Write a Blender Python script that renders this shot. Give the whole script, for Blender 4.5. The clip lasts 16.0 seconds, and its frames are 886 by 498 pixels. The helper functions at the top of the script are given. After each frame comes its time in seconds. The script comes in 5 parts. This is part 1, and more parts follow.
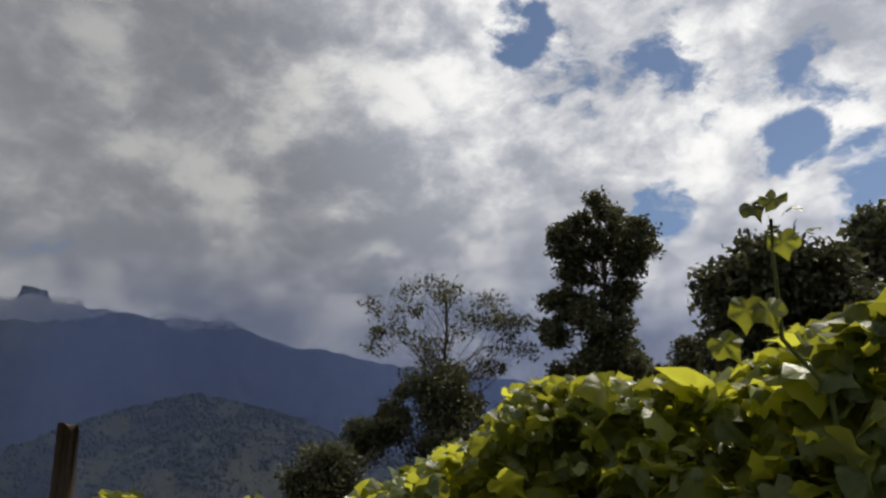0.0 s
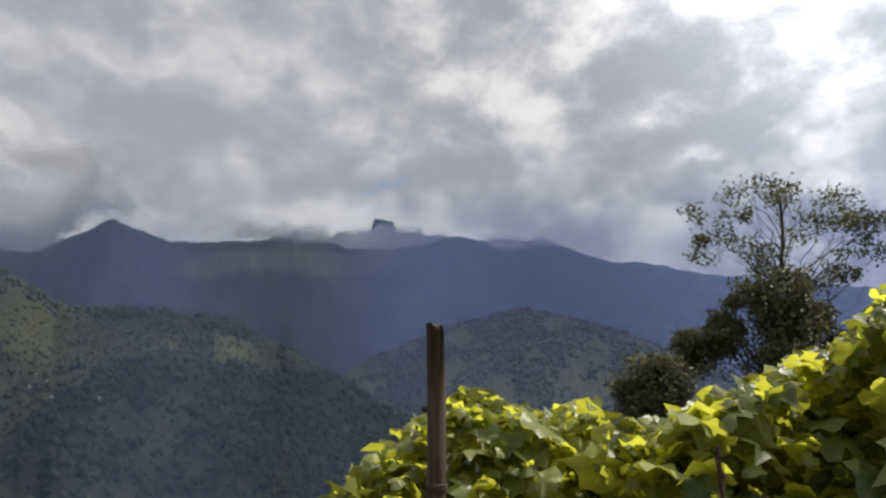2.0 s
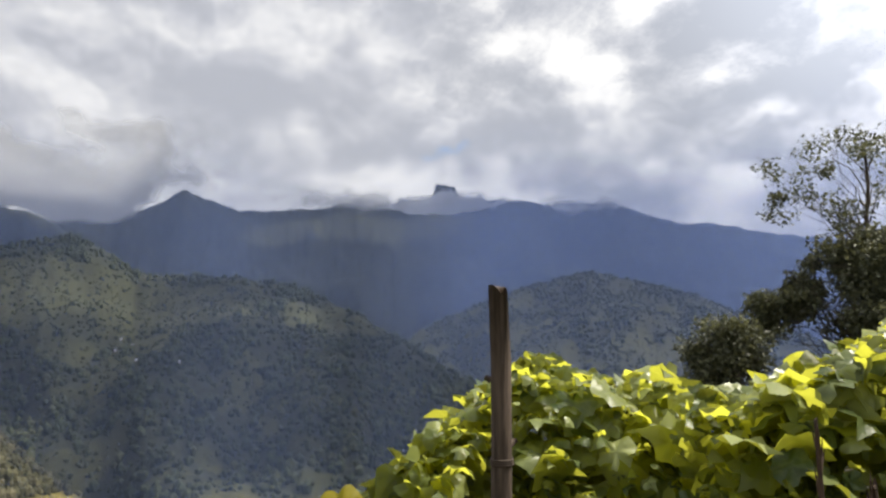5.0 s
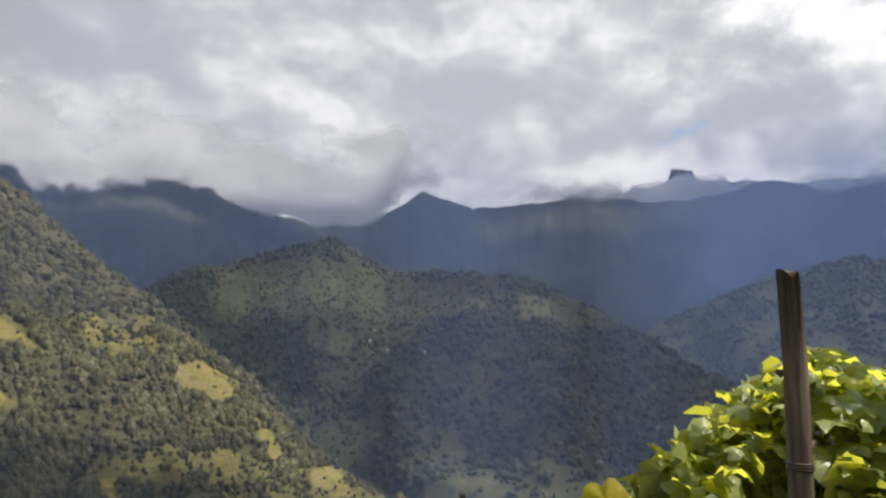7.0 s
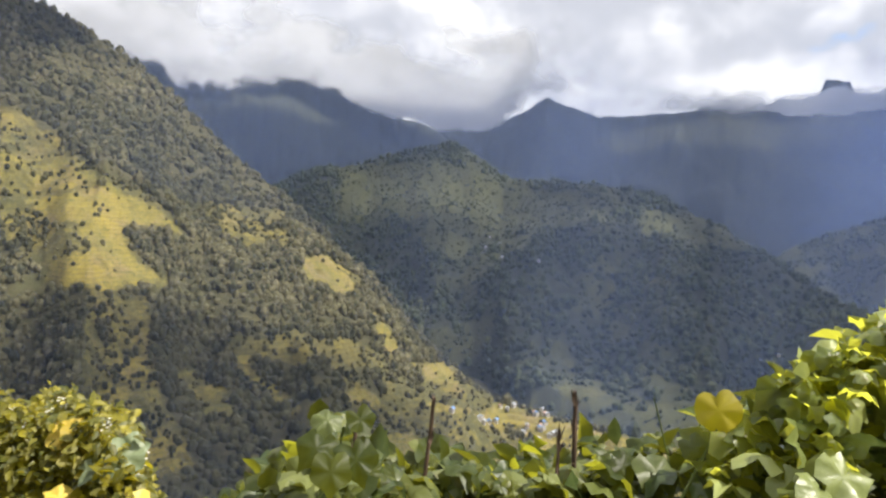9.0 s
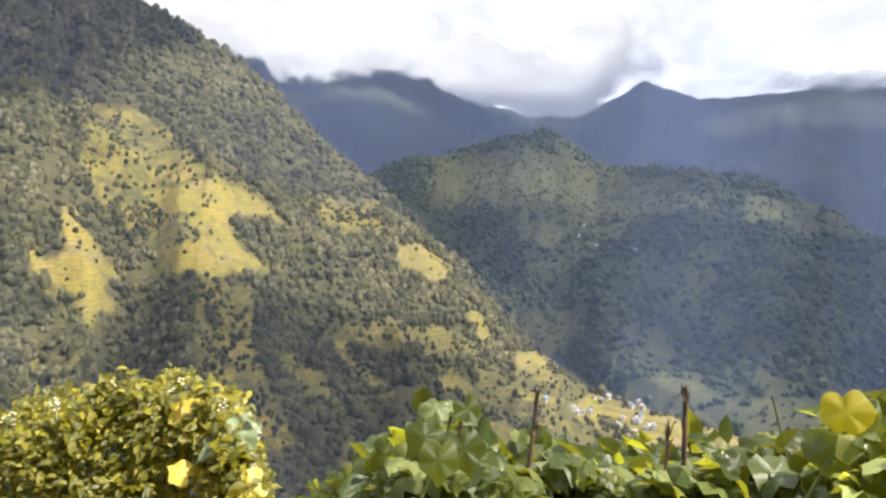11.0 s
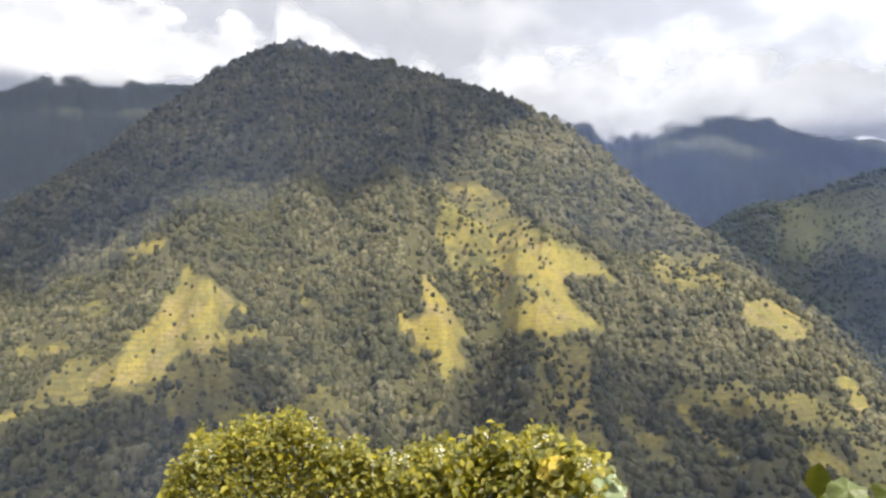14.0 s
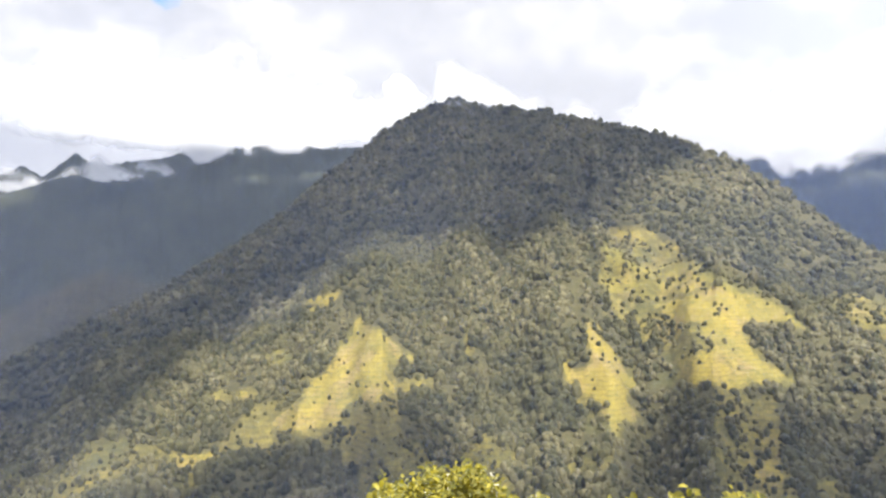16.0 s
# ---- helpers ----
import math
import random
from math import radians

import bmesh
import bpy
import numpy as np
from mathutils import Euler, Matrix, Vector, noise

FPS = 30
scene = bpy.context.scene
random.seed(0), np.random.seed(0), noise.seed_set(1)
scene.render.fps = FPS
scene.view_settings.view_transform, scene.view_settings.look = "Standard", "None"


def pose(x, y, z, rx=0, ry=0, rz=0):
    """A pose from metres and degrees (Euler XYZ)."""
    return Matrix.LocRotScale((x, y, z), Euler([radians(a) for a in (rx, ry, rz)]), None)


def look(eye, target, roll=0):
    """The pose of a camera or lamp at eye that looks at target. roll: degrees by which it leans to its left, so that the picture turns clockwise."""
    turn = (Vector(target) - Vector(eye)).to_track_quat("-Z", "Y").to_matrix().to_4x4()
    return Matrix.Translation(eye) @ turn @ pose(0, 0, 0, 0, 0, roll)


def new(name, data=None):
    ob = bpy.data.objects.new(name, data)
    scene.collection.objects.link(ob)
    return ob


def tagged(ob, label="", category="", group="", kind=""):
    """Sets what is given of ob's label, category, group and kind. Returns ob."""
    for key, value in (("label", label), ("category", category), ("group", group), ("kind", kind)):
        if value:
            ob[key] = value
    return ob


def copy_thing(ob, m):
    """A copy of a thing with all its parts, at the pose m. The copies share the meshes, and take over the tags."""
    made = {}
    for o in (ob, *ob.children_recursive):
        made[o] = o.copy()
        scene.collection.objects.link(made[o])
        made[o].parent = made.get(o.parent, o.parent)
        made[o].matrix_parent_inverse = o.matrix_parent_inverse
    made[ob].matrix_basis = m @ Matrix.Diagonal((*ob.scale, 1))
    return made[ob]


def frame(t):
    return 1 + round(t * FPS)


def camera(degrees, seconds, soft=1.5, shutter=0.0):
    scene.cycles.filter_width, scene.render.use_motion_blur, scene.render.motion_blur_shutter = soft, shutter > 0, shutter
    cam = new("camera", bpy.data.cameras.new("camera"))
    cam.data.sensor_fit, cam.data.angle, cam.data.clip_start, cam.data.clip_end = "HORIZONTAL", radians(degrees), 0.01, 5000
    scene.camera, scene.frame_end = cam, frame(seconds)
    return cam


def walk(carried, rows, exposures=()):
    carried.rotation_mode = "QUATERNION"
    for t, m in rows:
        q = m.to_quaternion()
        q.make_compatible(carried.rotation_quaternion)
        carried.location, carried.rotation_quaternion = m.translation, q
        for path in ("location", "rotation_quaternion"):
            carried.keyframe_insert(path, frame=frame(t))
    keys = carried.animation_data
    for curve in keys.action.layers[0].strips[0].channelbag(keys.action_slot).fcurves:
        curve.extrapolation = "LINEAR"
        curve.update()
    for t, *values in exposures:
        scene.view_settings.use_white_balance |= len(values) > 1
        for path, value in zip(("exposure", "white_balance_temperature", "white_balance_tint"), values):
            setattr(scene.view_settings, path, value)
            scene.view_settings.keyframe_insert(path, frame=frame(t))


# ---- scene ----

# ---------- camera ----------
# seconds, place, then tilt, roll and heading in degrees
cam = camera(65.98, 16.0, soft=2.4)
PATH = [
    (0.0, -0.084, 0.283, 1.606, 106.41, 1.75, 0.51),
    (0.5, -0.094, 0.301, 1.601, 104.16, 0.16, 7.53),
    (1.0, -0.110, 0.315, 1.596, 102.27, -0.38, 14.31),
    (1.5, -0.119, 0.303, 1.590, 101.94, 0.19, 19.59),
    (2.0, -0.133, 0.308, 1.582, 99.78, 0.40, 26.70),
    (2.5, -0.131, 0.314, 1.581, 98.11, 0.60, 28.00),
    (3.0, -0.130, 0.325, 1.579, 97.16, 2.08, 28.42),
    (3.2, -0.124, 0.326, 1.580, 97.19, 2.54, 28.44),
    (5.3, -0.216, 0.442, 1.586, 96.75, 0.08, 33.44),
    (5.5, -0.227, 0.439, 1.582, 96.64, 0.55, 35.47),
    (6.0, -0.248, 0.438, 1.583, 96.10, 1.02, 40.94),
    (6.5, -0.265, 0.422, 1.581, 96.34, 0.82, 46.52),
    (7.0, -0.263, 0.398, 1.579, 96.44, 0.40, 51.38),
    (7.5, -0.258, 0.393, 1.578, 96.58, 0.94, 53.26),
    (8.0, -0.247, 0.375, 1.570, 95.35, 0.00, 55.50),
    (8.5, -0.227, 0.341, 1.554, 92.67, -2.40, 58.28),
    (8.7, -0.224, 0.339, 1.555, 90.05, -2.48, 59.26),
    (10.8, -0.245, 0.304, 1.560, 87.17, -2.92, 67.78),
    (11.0, -0.250, 0.301, 1.562, 87.09, -2.65, 68.79),
    (11.5, -0.254, 0.280, 1.564, 88.27, -2.01, 72.60),
    (12.0, -0.265, 0.260, 1.562, 88.72, -1.40, 77.36),
    (12.5, -0.259, 0.240, 1.560, 89.74, -1.38, 81.27),
    (13.0, -0.249, 0.216, 1.560, 89.73, -1.48, 86.24),
    (13.5, -0.235, 0.197, 1.560, 90.35, -1.03, 90.29),
    (14.0, -0.212, 0.166, 1.571, 91.42, 0.08, 96.17),
    (14.5, -0.208, 0.127, 1.569, 90.40, 2.52, 102.84),
    (15.0, -0.225, 0.098, 1.576, 90.09, 4.35, 108.28),
    (15.5, -0.211, 0.086, 1.589, 92.37, 4.00, 109.90),
    (16.0, -0.221, 0.047, 1.606, 95.58, 0.76, 109.71),
]
EXPOSURE = [(0.0, -1.4), (0.8, -1.18), (1.5, -0.86), (2.2, -0.46), (3.0, -0.08), (5.5, -0.12), (7.0, -0.1), (8.5, 0.2), (11.0, 0.78), (12.5, 0.68), (14.0, 0.6), (15.0, 0.76), (16.0, 0.92)]
walk(cam, [(row[0], pose(*row[1:])) for row in PATH], EXPOSURE)

# ---------- sun, sky ----------
EYE = Vector((0.0, 0.0, 1.6))
SUN_BEARING, SUN_HEIGHT = -47.0, 54.0


def heading(deg):
    """Unit vector on the ground, degrees to the left of +y."""
    return Vector((-math.sin(radians(deg)), math.cos(radians(deg)), 0.0))


to_sun = heading(SUN_BEARING) * math.cos(radians(SUN_HEIGHT)) + Vector((0, 0, math.sin(radians(SUN_HEIGHT))))
sun_data = bpy.data.lights.new("sun", "SUN")
sun_data.energy, sun_data.angle, sun_data.color = 5.0, radians(0.53), (1.0, 0.93, 0.80)
sun = new("sun", sun_data)
sun.matrix_world = look(to_sun * 100, (0, 0, 0))


class Nodes:
    """Small wrapper that adds nodes and links them."""

    def __init__(self, tree):
        self.tree = tree
        tree.nodes.clear()

    def add(self, kind, operation=None, **inputs):
        node = self.tree.nodes.new(kind)
        if operation:
            node.operation = operation
        for key, value in inputs.items():
            name = key.replace("_", " ")
            socket = node.inputs[int(key[1:])] if key[0] == "i" and key[1:].isdigit() else node.inputs[name]
            if isinstance(value, bpy.types.NodeSocket):
                self.tree.links.new(value, socket)
            else:
                socket.default_value = value
        return node

    def math(self, op, a, b=0.0, clamp=False):
        node = self.add("ShaderNodeMath", op, i0=a, i1=b)
        node.use_clamp = clamp
        return node.outputs[0]

    def noise(self, vector, scale, detail=4.0, rough=0.55, distort=0.0):
        return self.add("ShaderNodeTexNoise", None, Vector=vector, Scale=scale, Detail=detail, Roughness=rough, Distortion=distort).outputs["Fac"]

    def ramp(self, fac, *stops):
        node = self.add("ShaderNodeValToRGB", None, Fac=fac)
        el = node.color_ramp.elements
        while len(el) < len(stops):
            el.new(0.5)
        for e, (p, c) in zip(el, stops):
            e.position = p
            e.color = (c, c, c, 1) if isinstance(c, (int, float)) else (*c, 1)
        return node.outputs["Color"]

    def mix(self, fac, a, b, blend="MIX"):
        node = self.add("ShaderNodeMix")
        node.data_type, node.blend_type = "RGBA", blend
        for socket, value in ((node.inputs[0], fac), (node.inputs[6], a), (node.inputs[7], b)):
            if isinstance(value, bpy.types.NodeSocket):
                self.tree.links.new(value, socket)
            else:
                socket.default_value = (*value, 1) if isinstance(value, tuple) and len(value) == 3 else value
        return node.outputs[2]

    def range(self, value, a, b, c=0.0, d=1.0):
        node = self.add("ShaderNodeMapRange")
        node.interpolation_type = "SMOOTHSTEP"
        for name, v in (("Value", value), ("From Min", a), ("From Max", b), ("To Min", c), ("To Max", d)):
            if isinstance(v, bpy.types.NodeSocket):
                self.tree.links.new(v, node.inputs[name])
            else:
                node.inputs[name].default_value = v
        return node.outputs[0]


world = bpy.data.worlds.new("sky")
scene.world = world
world.use_nodes = True
w = Nodes(world.node_tree)
geo = w.add("ShaderNodeTexCoord").outputs["Generated"]
sky_node = w.add("ShaderNodeTexSky")
sky_node.sky_type, sky_node.sun_disc, sky_node.altitude = "NISHITA", False, 1500.0
sky_node.sun_elevation, sky_node.sun_rotation = radians(SUN_HEIGHT), radians(-SUN_BEARING)
sky = sky_node.outputs[0]
sep = w.add("ShaderNodeSeparateXYZ", None, Vector=geo)
flat = w.add("ShaderNodeVectorMath", "MULTIPLY", i0=geo, i1=(1.0, 1.0, 1.45)).outputs[0]
aside = w.add("ShaderNodeVectorMath", "ADD", i0=flat, i1=(to_sun.x * 0.03, to_sun.y * 0.03, 0.05)).outputs[0]


def toward(bearing, height):
    v = heading(bearing) * math.cos(radians(height)) + Vector((0, 0, math.sin(radians(height))))
    return w.add("ShaderNodeVectorMath", "DOT_PRODUCT", i0=geo, i1=tuple(v)).outputs["Value"]


def near_to(bearing, height, size):
    """1 in the middle of a stretch of sky, 0 beyond size degrees."""
    return w.range(toward(bearing, height), math.cos(radians(size)), math.cos(radians(size * 0.25)))


def warped(vector, scale, amount):
    """The vector pushed about by a coloured noise, for torn and curling edges."""
    shift = w.add("ShaderNodeVectorMath", "SUBTRACT", i0=w.add("ShaderNodeTexNoise", None, Vector=vector, Scale=scale, Detail=6.0, Roughness=0.6).outputs["Color"], i1=(0.5, 0.5, 0.5)).outputs[0]
    return w.add("ShaderNodeVectorMath", "ADD", i0=vector, i1=w.add("ShaderNodeVectorMath", "SCALE", i0=shift, Scale=amount).outputs[0]).outputs[0]


torn, torn_sunward = warped(flat, 4.0, 0.17), warped(aside, 4.0, 0.17)
puffs, puffs_sunward = w.noise(torn, 4.2, 10.0, 0.56), w.noise(torn_sunward, 4.2, 10.0, 0.56)
soft = w.noise(flat, 1.7, 3.0, 0.5, 0.4)
billow = 0.0
for scale, weight in ((5.5, 0.62), (13.0, 0.34), (29.0, 0.16)):
    cells = w.add("ShaderNodeTexVoronoi", None, Vector=warped(flat, 9.0, 0.12), Scale=scale)
    cells.feature = "SMOOTH_F1"
    cells.inputs["Smoothness"].default_value = 0.6
    billow = w.math("ADD", billow, w.math("MULTIPLY", w.math("SUBTRACT", 0.42, cells.outputs["Distance"]), weight))
# gaps of blue on the sun's side
gaps = w.math("MULTIPLY", near_to(-20, 30, 20), 0.62)
for bearing, height, size in ((-7.5, 34, 5), (-29, 21, 4.8), (-19, 18.5, 5), (-34, 18, 6), (132.5, 25.5, 3)):
    gaps = w.math("MAXIMUM", gaps, near_to(bearing, height, size))
cover = w.math("SUBTRACT", w.math("ADD", w.math("MULTIPLY", w.math("SUBTRACT", puffs, 0.5), 2.6), 1.12), w.math("MULTIPLY", gaps, 0.74))
dense = w.range(cover, 0.30, 0.50)
relief = w.math("MULTIPLY", w.math("SUBTRACT", puffs, puffs_sunward), 2.6)
tone = w.math("ADD", w.math("ADD", relief, w.math("MULTIPLY", soft, 0.75)), 0.20)
tone = w.math("ADD", tone, w.math("MULTIPLY", billow, 1.0))
tone = w.math("SUBTRACT", tone, w.math("MULTIPLY", near_to(7, 20, 11), 0.26))
tone = w.math("SUBTRACT", tone, w.math("MULTIPLY", near_to(36, 20, 18), 0.05))
shade = w.ramp(w.range(tone, 0.12, 1.0), (0.0, (0.47, 0.50, 0.57)), (0.35, (0.68, 0.70, 0.76)), (0.62, (0.88, 0.89, 0.92)), (1.0, (1.25, 1.24, 1.22)))
glare = w.range(toward(-40, 34), 0.62, 0.97, 1.0, 2.7)
shade = w.add("ShaderNodeVectorMath", "SCALE", i0=shade, Scale=glare).outputs[0]
lit = w.range(toward(40, 16), 0.62, 0.95, 1.0, 1.42)
shade = w.add("ShaderNodeVectorMath", "SCALE", i0=shade, Scale=lit).outputs[0]
bright = w.range(toward(68, 17), 0.45, 0.95, 0.0, 0.45)
shade = w.mix(bright, shade, (0.80, 0.80, 0.83))
west = w.range(toward(120, 18), 0.78, 0.97, 0.0, 0.7)
shade = w.mix(west, shade, (0.60, 0.60, 0.63))
blue = w.add("ShaderNodeVectorMath", "SCALE", i0=sky, Scale=0.25).outputs[0]
colour = w.mix(dense, blue, shade)
background = w.add("ShaderNodeBackground", None, Color=colour, Strength=0.78).outputs[0]
w.add("ShaderNodeOutputWorld", None, Surface=background)


# ---------- materials ----------
def material(name):
    m = bpy.data.materials.new(name)
    m.use_nodes = True
    return m, Nodes(m.node_tree)


def finish(n, surface):
    n.add("ShaderNodeOutputMaterial", None, Surface=surface)


def attribute(n, name):
    node = n.add("ShaderNodeAttribute")
    node.attribute_name = name
    return node.outputs["Fac"]


def principled(n, colour, rough, bump=None, strength=0.4, distance=0.01, **more):
    args = dict(Base_Color=colour, Roughness=rough, **more)
    if bump is not None:
        args["Normal"] = n.add("ShaderNodeBump", None, Height=bump, Strength=strength, Distance=distance).outputs[0]
    return n.add("ShaderNodeBsdfPrincipled", None, **args).outputs[0]


def land_material():
    m, n = material("land")
    pos = n.add("ShaderNodeNewGeometry").outputs["Position"]
    field, kind = attribute(n, "field"), attribute(n, "distance")
    z = n.add("ShaderNodeSeparateXYZ", None, Vector=pos).outputs["Z"]
    patch, grain = n.noise(pos, 0.012, 5.0, 0.6), n.noise(pos, 0.12, 6.0, 0.65)
    tiny = n.noise(pos, 2.5, 5.0, 0.6)
    tuft = n.noise(pos, 0.45, 5.0, 0.7)
    field = n.math("ADD", field, n.range(n.noise(pos, 0.04, 6.0, 0.7), 0.3, 0.7, -0.28, 0.28))
    scrub = n.mix(n.range(grain, 0.3, 0.7), (0.026, 0.028, 0.013), (0.085, 0.078, 0.034))
    scrub = n.mix(n.range(patch, 0.4, 0.65, 0, 0.5), scrub, (0.095, 0.085, 0.032))
    step = n.math("FRACT", n.math("ADD", n.math("MULTIPLY", z, 0.24), n.math("MULTIPLY", grain, 1.3)))
    crop = n.mix(n.range(patch, 0.35, 0.68), (0.37, 0.285, 0.042), (0.22, 0.19, 0.042))
    crop = n.mix(n.range(n.noise(pos, 0.035, 5.0, 0.6), 0.46, 0.68, 0, 0.65), crop, (0.28, 0.20, 0.11))
    crop = n.mix(n.range(step, 0.66, 0.9, 0, 0.6), crop, (0.12, 0.12, 0.035))
    crop = n.mix(n.range(grain, 0.46, 0.7, 0, 0.6), crop, (0.10, 0.105, 0.03))
    wood = n.mix(n.noise(pos, 0.02, 8.0, 0.7), (0.018, 0.024, 0.014), (0.065, 0.075, 0.038))
    meadow = n.mix(n.range(patch, 0.35, 0.65), (0.150, 0.125, 0.030), (0.082, 0.082, 0.026))
    meadow = n.mix(n.range(step, 0.66, 0.88, 0, 0.75), meadow, (0.05, 0.056, 0.022))
    base = n.mix(n.range(field, 0.08, 0.42), scrub, meadow)
    base = n.mix(n.range(n.math("ADD", field, n.range(grain, 0.3, 0.7, -0.16, 0.16)), 0.5, 0.95), base, crop)
    base = n.mix(n.range(tuft, 0.42, 0.62, 0, 0.55), base, (0.055, 0.058, 0.022))
    base = n.mix(n.range(tuft, 0.30, 0.44, 0.4, 0), base, (0.22, 0.165, 0.075))
    grass = n.mix(n.range(patch, 0.38, 0.64), (0.034, 0.048, 0.02), (0.085, 0.092, 0.034))
    grass = n.mix(n.range(grain, 0.35, 0.7, 0, 0.6), grass, (0.03, 0.042, 0.018))
    base = n.mix(n.math("MULTIPLY", attribute(n, "pasture"), 0.72), base, grass)
    base = n.mix(n.range(kind, 0.3, 0.7), base, wood)
    base = n.mix(n.range(tiny, 0.35, 0.7, 0, 0.35), base, (0.06, 0.05, 0.03))
    height = n.math("ADD", n.math("MULTIPLY", grain, 3.0), n.math("MULTIPLY", tiny, 0.06))
    finish(n, principled(n, base, 0.95, height, 0.7, 1.0))
    return m


def canopy_material(name, dark, light, pale):
    m, n = material(name)
    geo_ = n.add("ShaderNodeNewGeometry")
    pos, rnd = geo_.outputs["Position"], geo_.outputs["Random Per Island"]
    grain, clump = n.noise(pos, 1.3, 6.0, 0.75), n.noise(pos, 0.006, 3.0, 0.6)
    stand_ = n.noise(pos, 0.028, 4.0, 0.6)
    c = n.mix(n.math("ADD", n.range(stand_, 0.38, 0.62, 0, 0.6), n.math("MULTIPLY", rnd, 0.4)), dark, light)
    c = n.mix(n.math("MULTIPLY", n.range(clump, 0.42, 0.62, 0.1, 0.7), n.range(n.math("FRACT", n.math("MULTIPLY", rnd, 9.7)), 0.25, 0.9)), c, pale)
    c = n.mix(n.range(grain, 0.35, 0.65, 0.3, 0.0), c, (0.022, 0.028, 0.014))
    finish(n, principled(n, c, 0.9, grain, 0.6, 1.0))
    return m


def leaf_material(name, dark, light, back, through_light=0.45, rough=0.42, islands=False):
    """A leaf: glossy skin, and light shining through, more in some leaves than in others."""
    m, n = material(name)
    rnd = n.add("ShaderNodeNewGeometry").outputs["Random Per Island"] if islands else n.add("ShaderNodeObjectInfo").outputs["Random"]
    tc = n.add("ShaderNodeNewGeometry").outputs["Position"] if islands else n.add("ShaderNodeTexCoord").outputs["Object"]
    other = n.math("FRACT", n.math("MULTIPLY", rnd, 7.31))
    vein = n.noise(tc, 40.0 if islands else 7.0, 4.0, 0.6)
    spots = n.noise(tc, 12.0 if islands else 2.5, 3.0, 0.5)
    c = n.mix(n.math("POWER", other, 2.0), dark, light)
    c = n.mix(n.range(vein, 0.4, 0.7, 0, 0.3), c, light)
    c = n.mix(n.range(spots, 0.64, 0.76, 0, 0.5), c, (0.16, 0.12, 0.03))
    skin = principled(n, c, rough, vein, 0.3, 0.01)
    glow = n.add("ShaderNodeBsdfTranslucent", None, Color=n.mix(other, tuple(0.6 * v for v in back), tuple(1.15 * v for v in back))).outputs[0]
    share = n.range(rnd, 0.0, 1.0, through_light * 0.25, through_light * 1.6)
    finish(n, n.add("ShaderNodeMixShader", None, i0=share, i1=skin, i2=glow).outputs[0])
    return m


def wood_material(name, dark, light, scale=14.0):
    m, n = material(name)
    tc = n.add("ShaderNodeTexCoord").outputs["Object"]
    long = n.add("ShaderNodeMapping", None, Vector=tc, Scale=(1.0, 1.0, 0.08)).outputs[0]
    fibre, stain = n.noise(long, scale * 4, 6.0, 0.65), n.noise(tc, scale * 0.35, 4.0, 0.6)
    c = n.mix(n.range(fibre, 0.3, 0.7), dark, light)
    c = n.mix(n.range(stain, 0.5, 0.7, 0, 0.6), c, tuple(0.35 * v for v in dark))
    finish(n, principled(n, c, 0.85, fibre, 0.7, 0.006))
    return m


def cloud_material(name, tint, most):
    m, n = material(name)
    tc = n.add("ShaderNodeTexCoord").outputs["Object"]
    wisps = n.add("ShaderNodeMath", "MULTIPLY_ADD", i0=n.noise(tc, 0.0035, 3.0, 0.5), i1=2.2, i2=-1.1).outputs[0]
    amount = n.range(n.math("ADD", attribute(n, "thick"), wisps), 0.0, 1.8, 0.0, most)
    # mottled tint paints soft shading into the cloud's colour
    white = n.mix(n.range(n.noise(tc, 0.004, 4.0, 0.55), 0.3, 0.7), tuple(0.72 * v for v in tint), tint)
    body_ = n.add("ShaderNodeMixShader", None, i0=0.5, i1=n.add("ShaderNodeBsdfDiffuse", None, Color=white).outputs[0],
                  i2=n.add("ShaderNodeBsdfTranslucent", None, Color=white).outputs[0]).outputs[0]
    finish(n, n.add("ShaderNodeMixShader", None, i0=amount, i1=n.add("ShaderNodeBsdfTransparent").outputs[0], i2=body_).outputs[0])
    return m


def plain_material(name, colour, rough=0.6, metal=0.0, vary=0.3, scale=6.0):
    m, n = material(name)
    tc = n.add("ShaderNodeTexCoord").outputs["Object"]
    g = n.noise(tc, scale, 6.0, 0.65)
    c = n.mix(n.range(g, 0.3, 0.7, 0, vary), colour, tuple(0.45 * v for v in colour))
    finish(n, principled(n, c, rough, g, 0.2, 0.02, Metallic=metal))
    return m


LAND = land_material()
CANOPY = canopy_material("canopy", (0.018, 0.022, 0.012), (0.106, 0.100, 0.040), (0.24, 0.212, 0.115))
FAR_CANOPY = canopy_material("far_canopy", (0.026, 0.036, 0.018), (0.075, 0.092, 0.038), (0.13, 0.135, 0.06))
VINE_LEAF = leaf_material("vine_leaf", (0.05, 0.088, 0.022), (0.36, 0.40, 0.16), (0.80, 0.80, 0.08), 0.52, 0.34)
DULL_LEAF = leaf_material("dull_vine_leaf", (0.034, 0.058, 0.014), (0.17, 0.19, 0.055), (0.44, 0.44, 0.03), 0.40, 0.42)
DULL_MASS = leaf_material("dull_vine_mass", (0.03, 0.052, 0.013), (0.16, 0.18, 0.05), (0.44, 0.44, 0.03), 0.40, 0.42, True)
VINE_MASS = leaf_material("vine_mass", (0.045, 0.08, 0.02), (0.35, 0.39, 0.15), (0.80, 0.80, 0.08), 0.52, 0.34, True)
BUSH_LEAF = leaf_material("bush_leaf", (0.048, 0.06, 0.008), (0.29, 0.255, 0.02), (0.62, 0.53, 0.012), 0.38, 0.5, True)
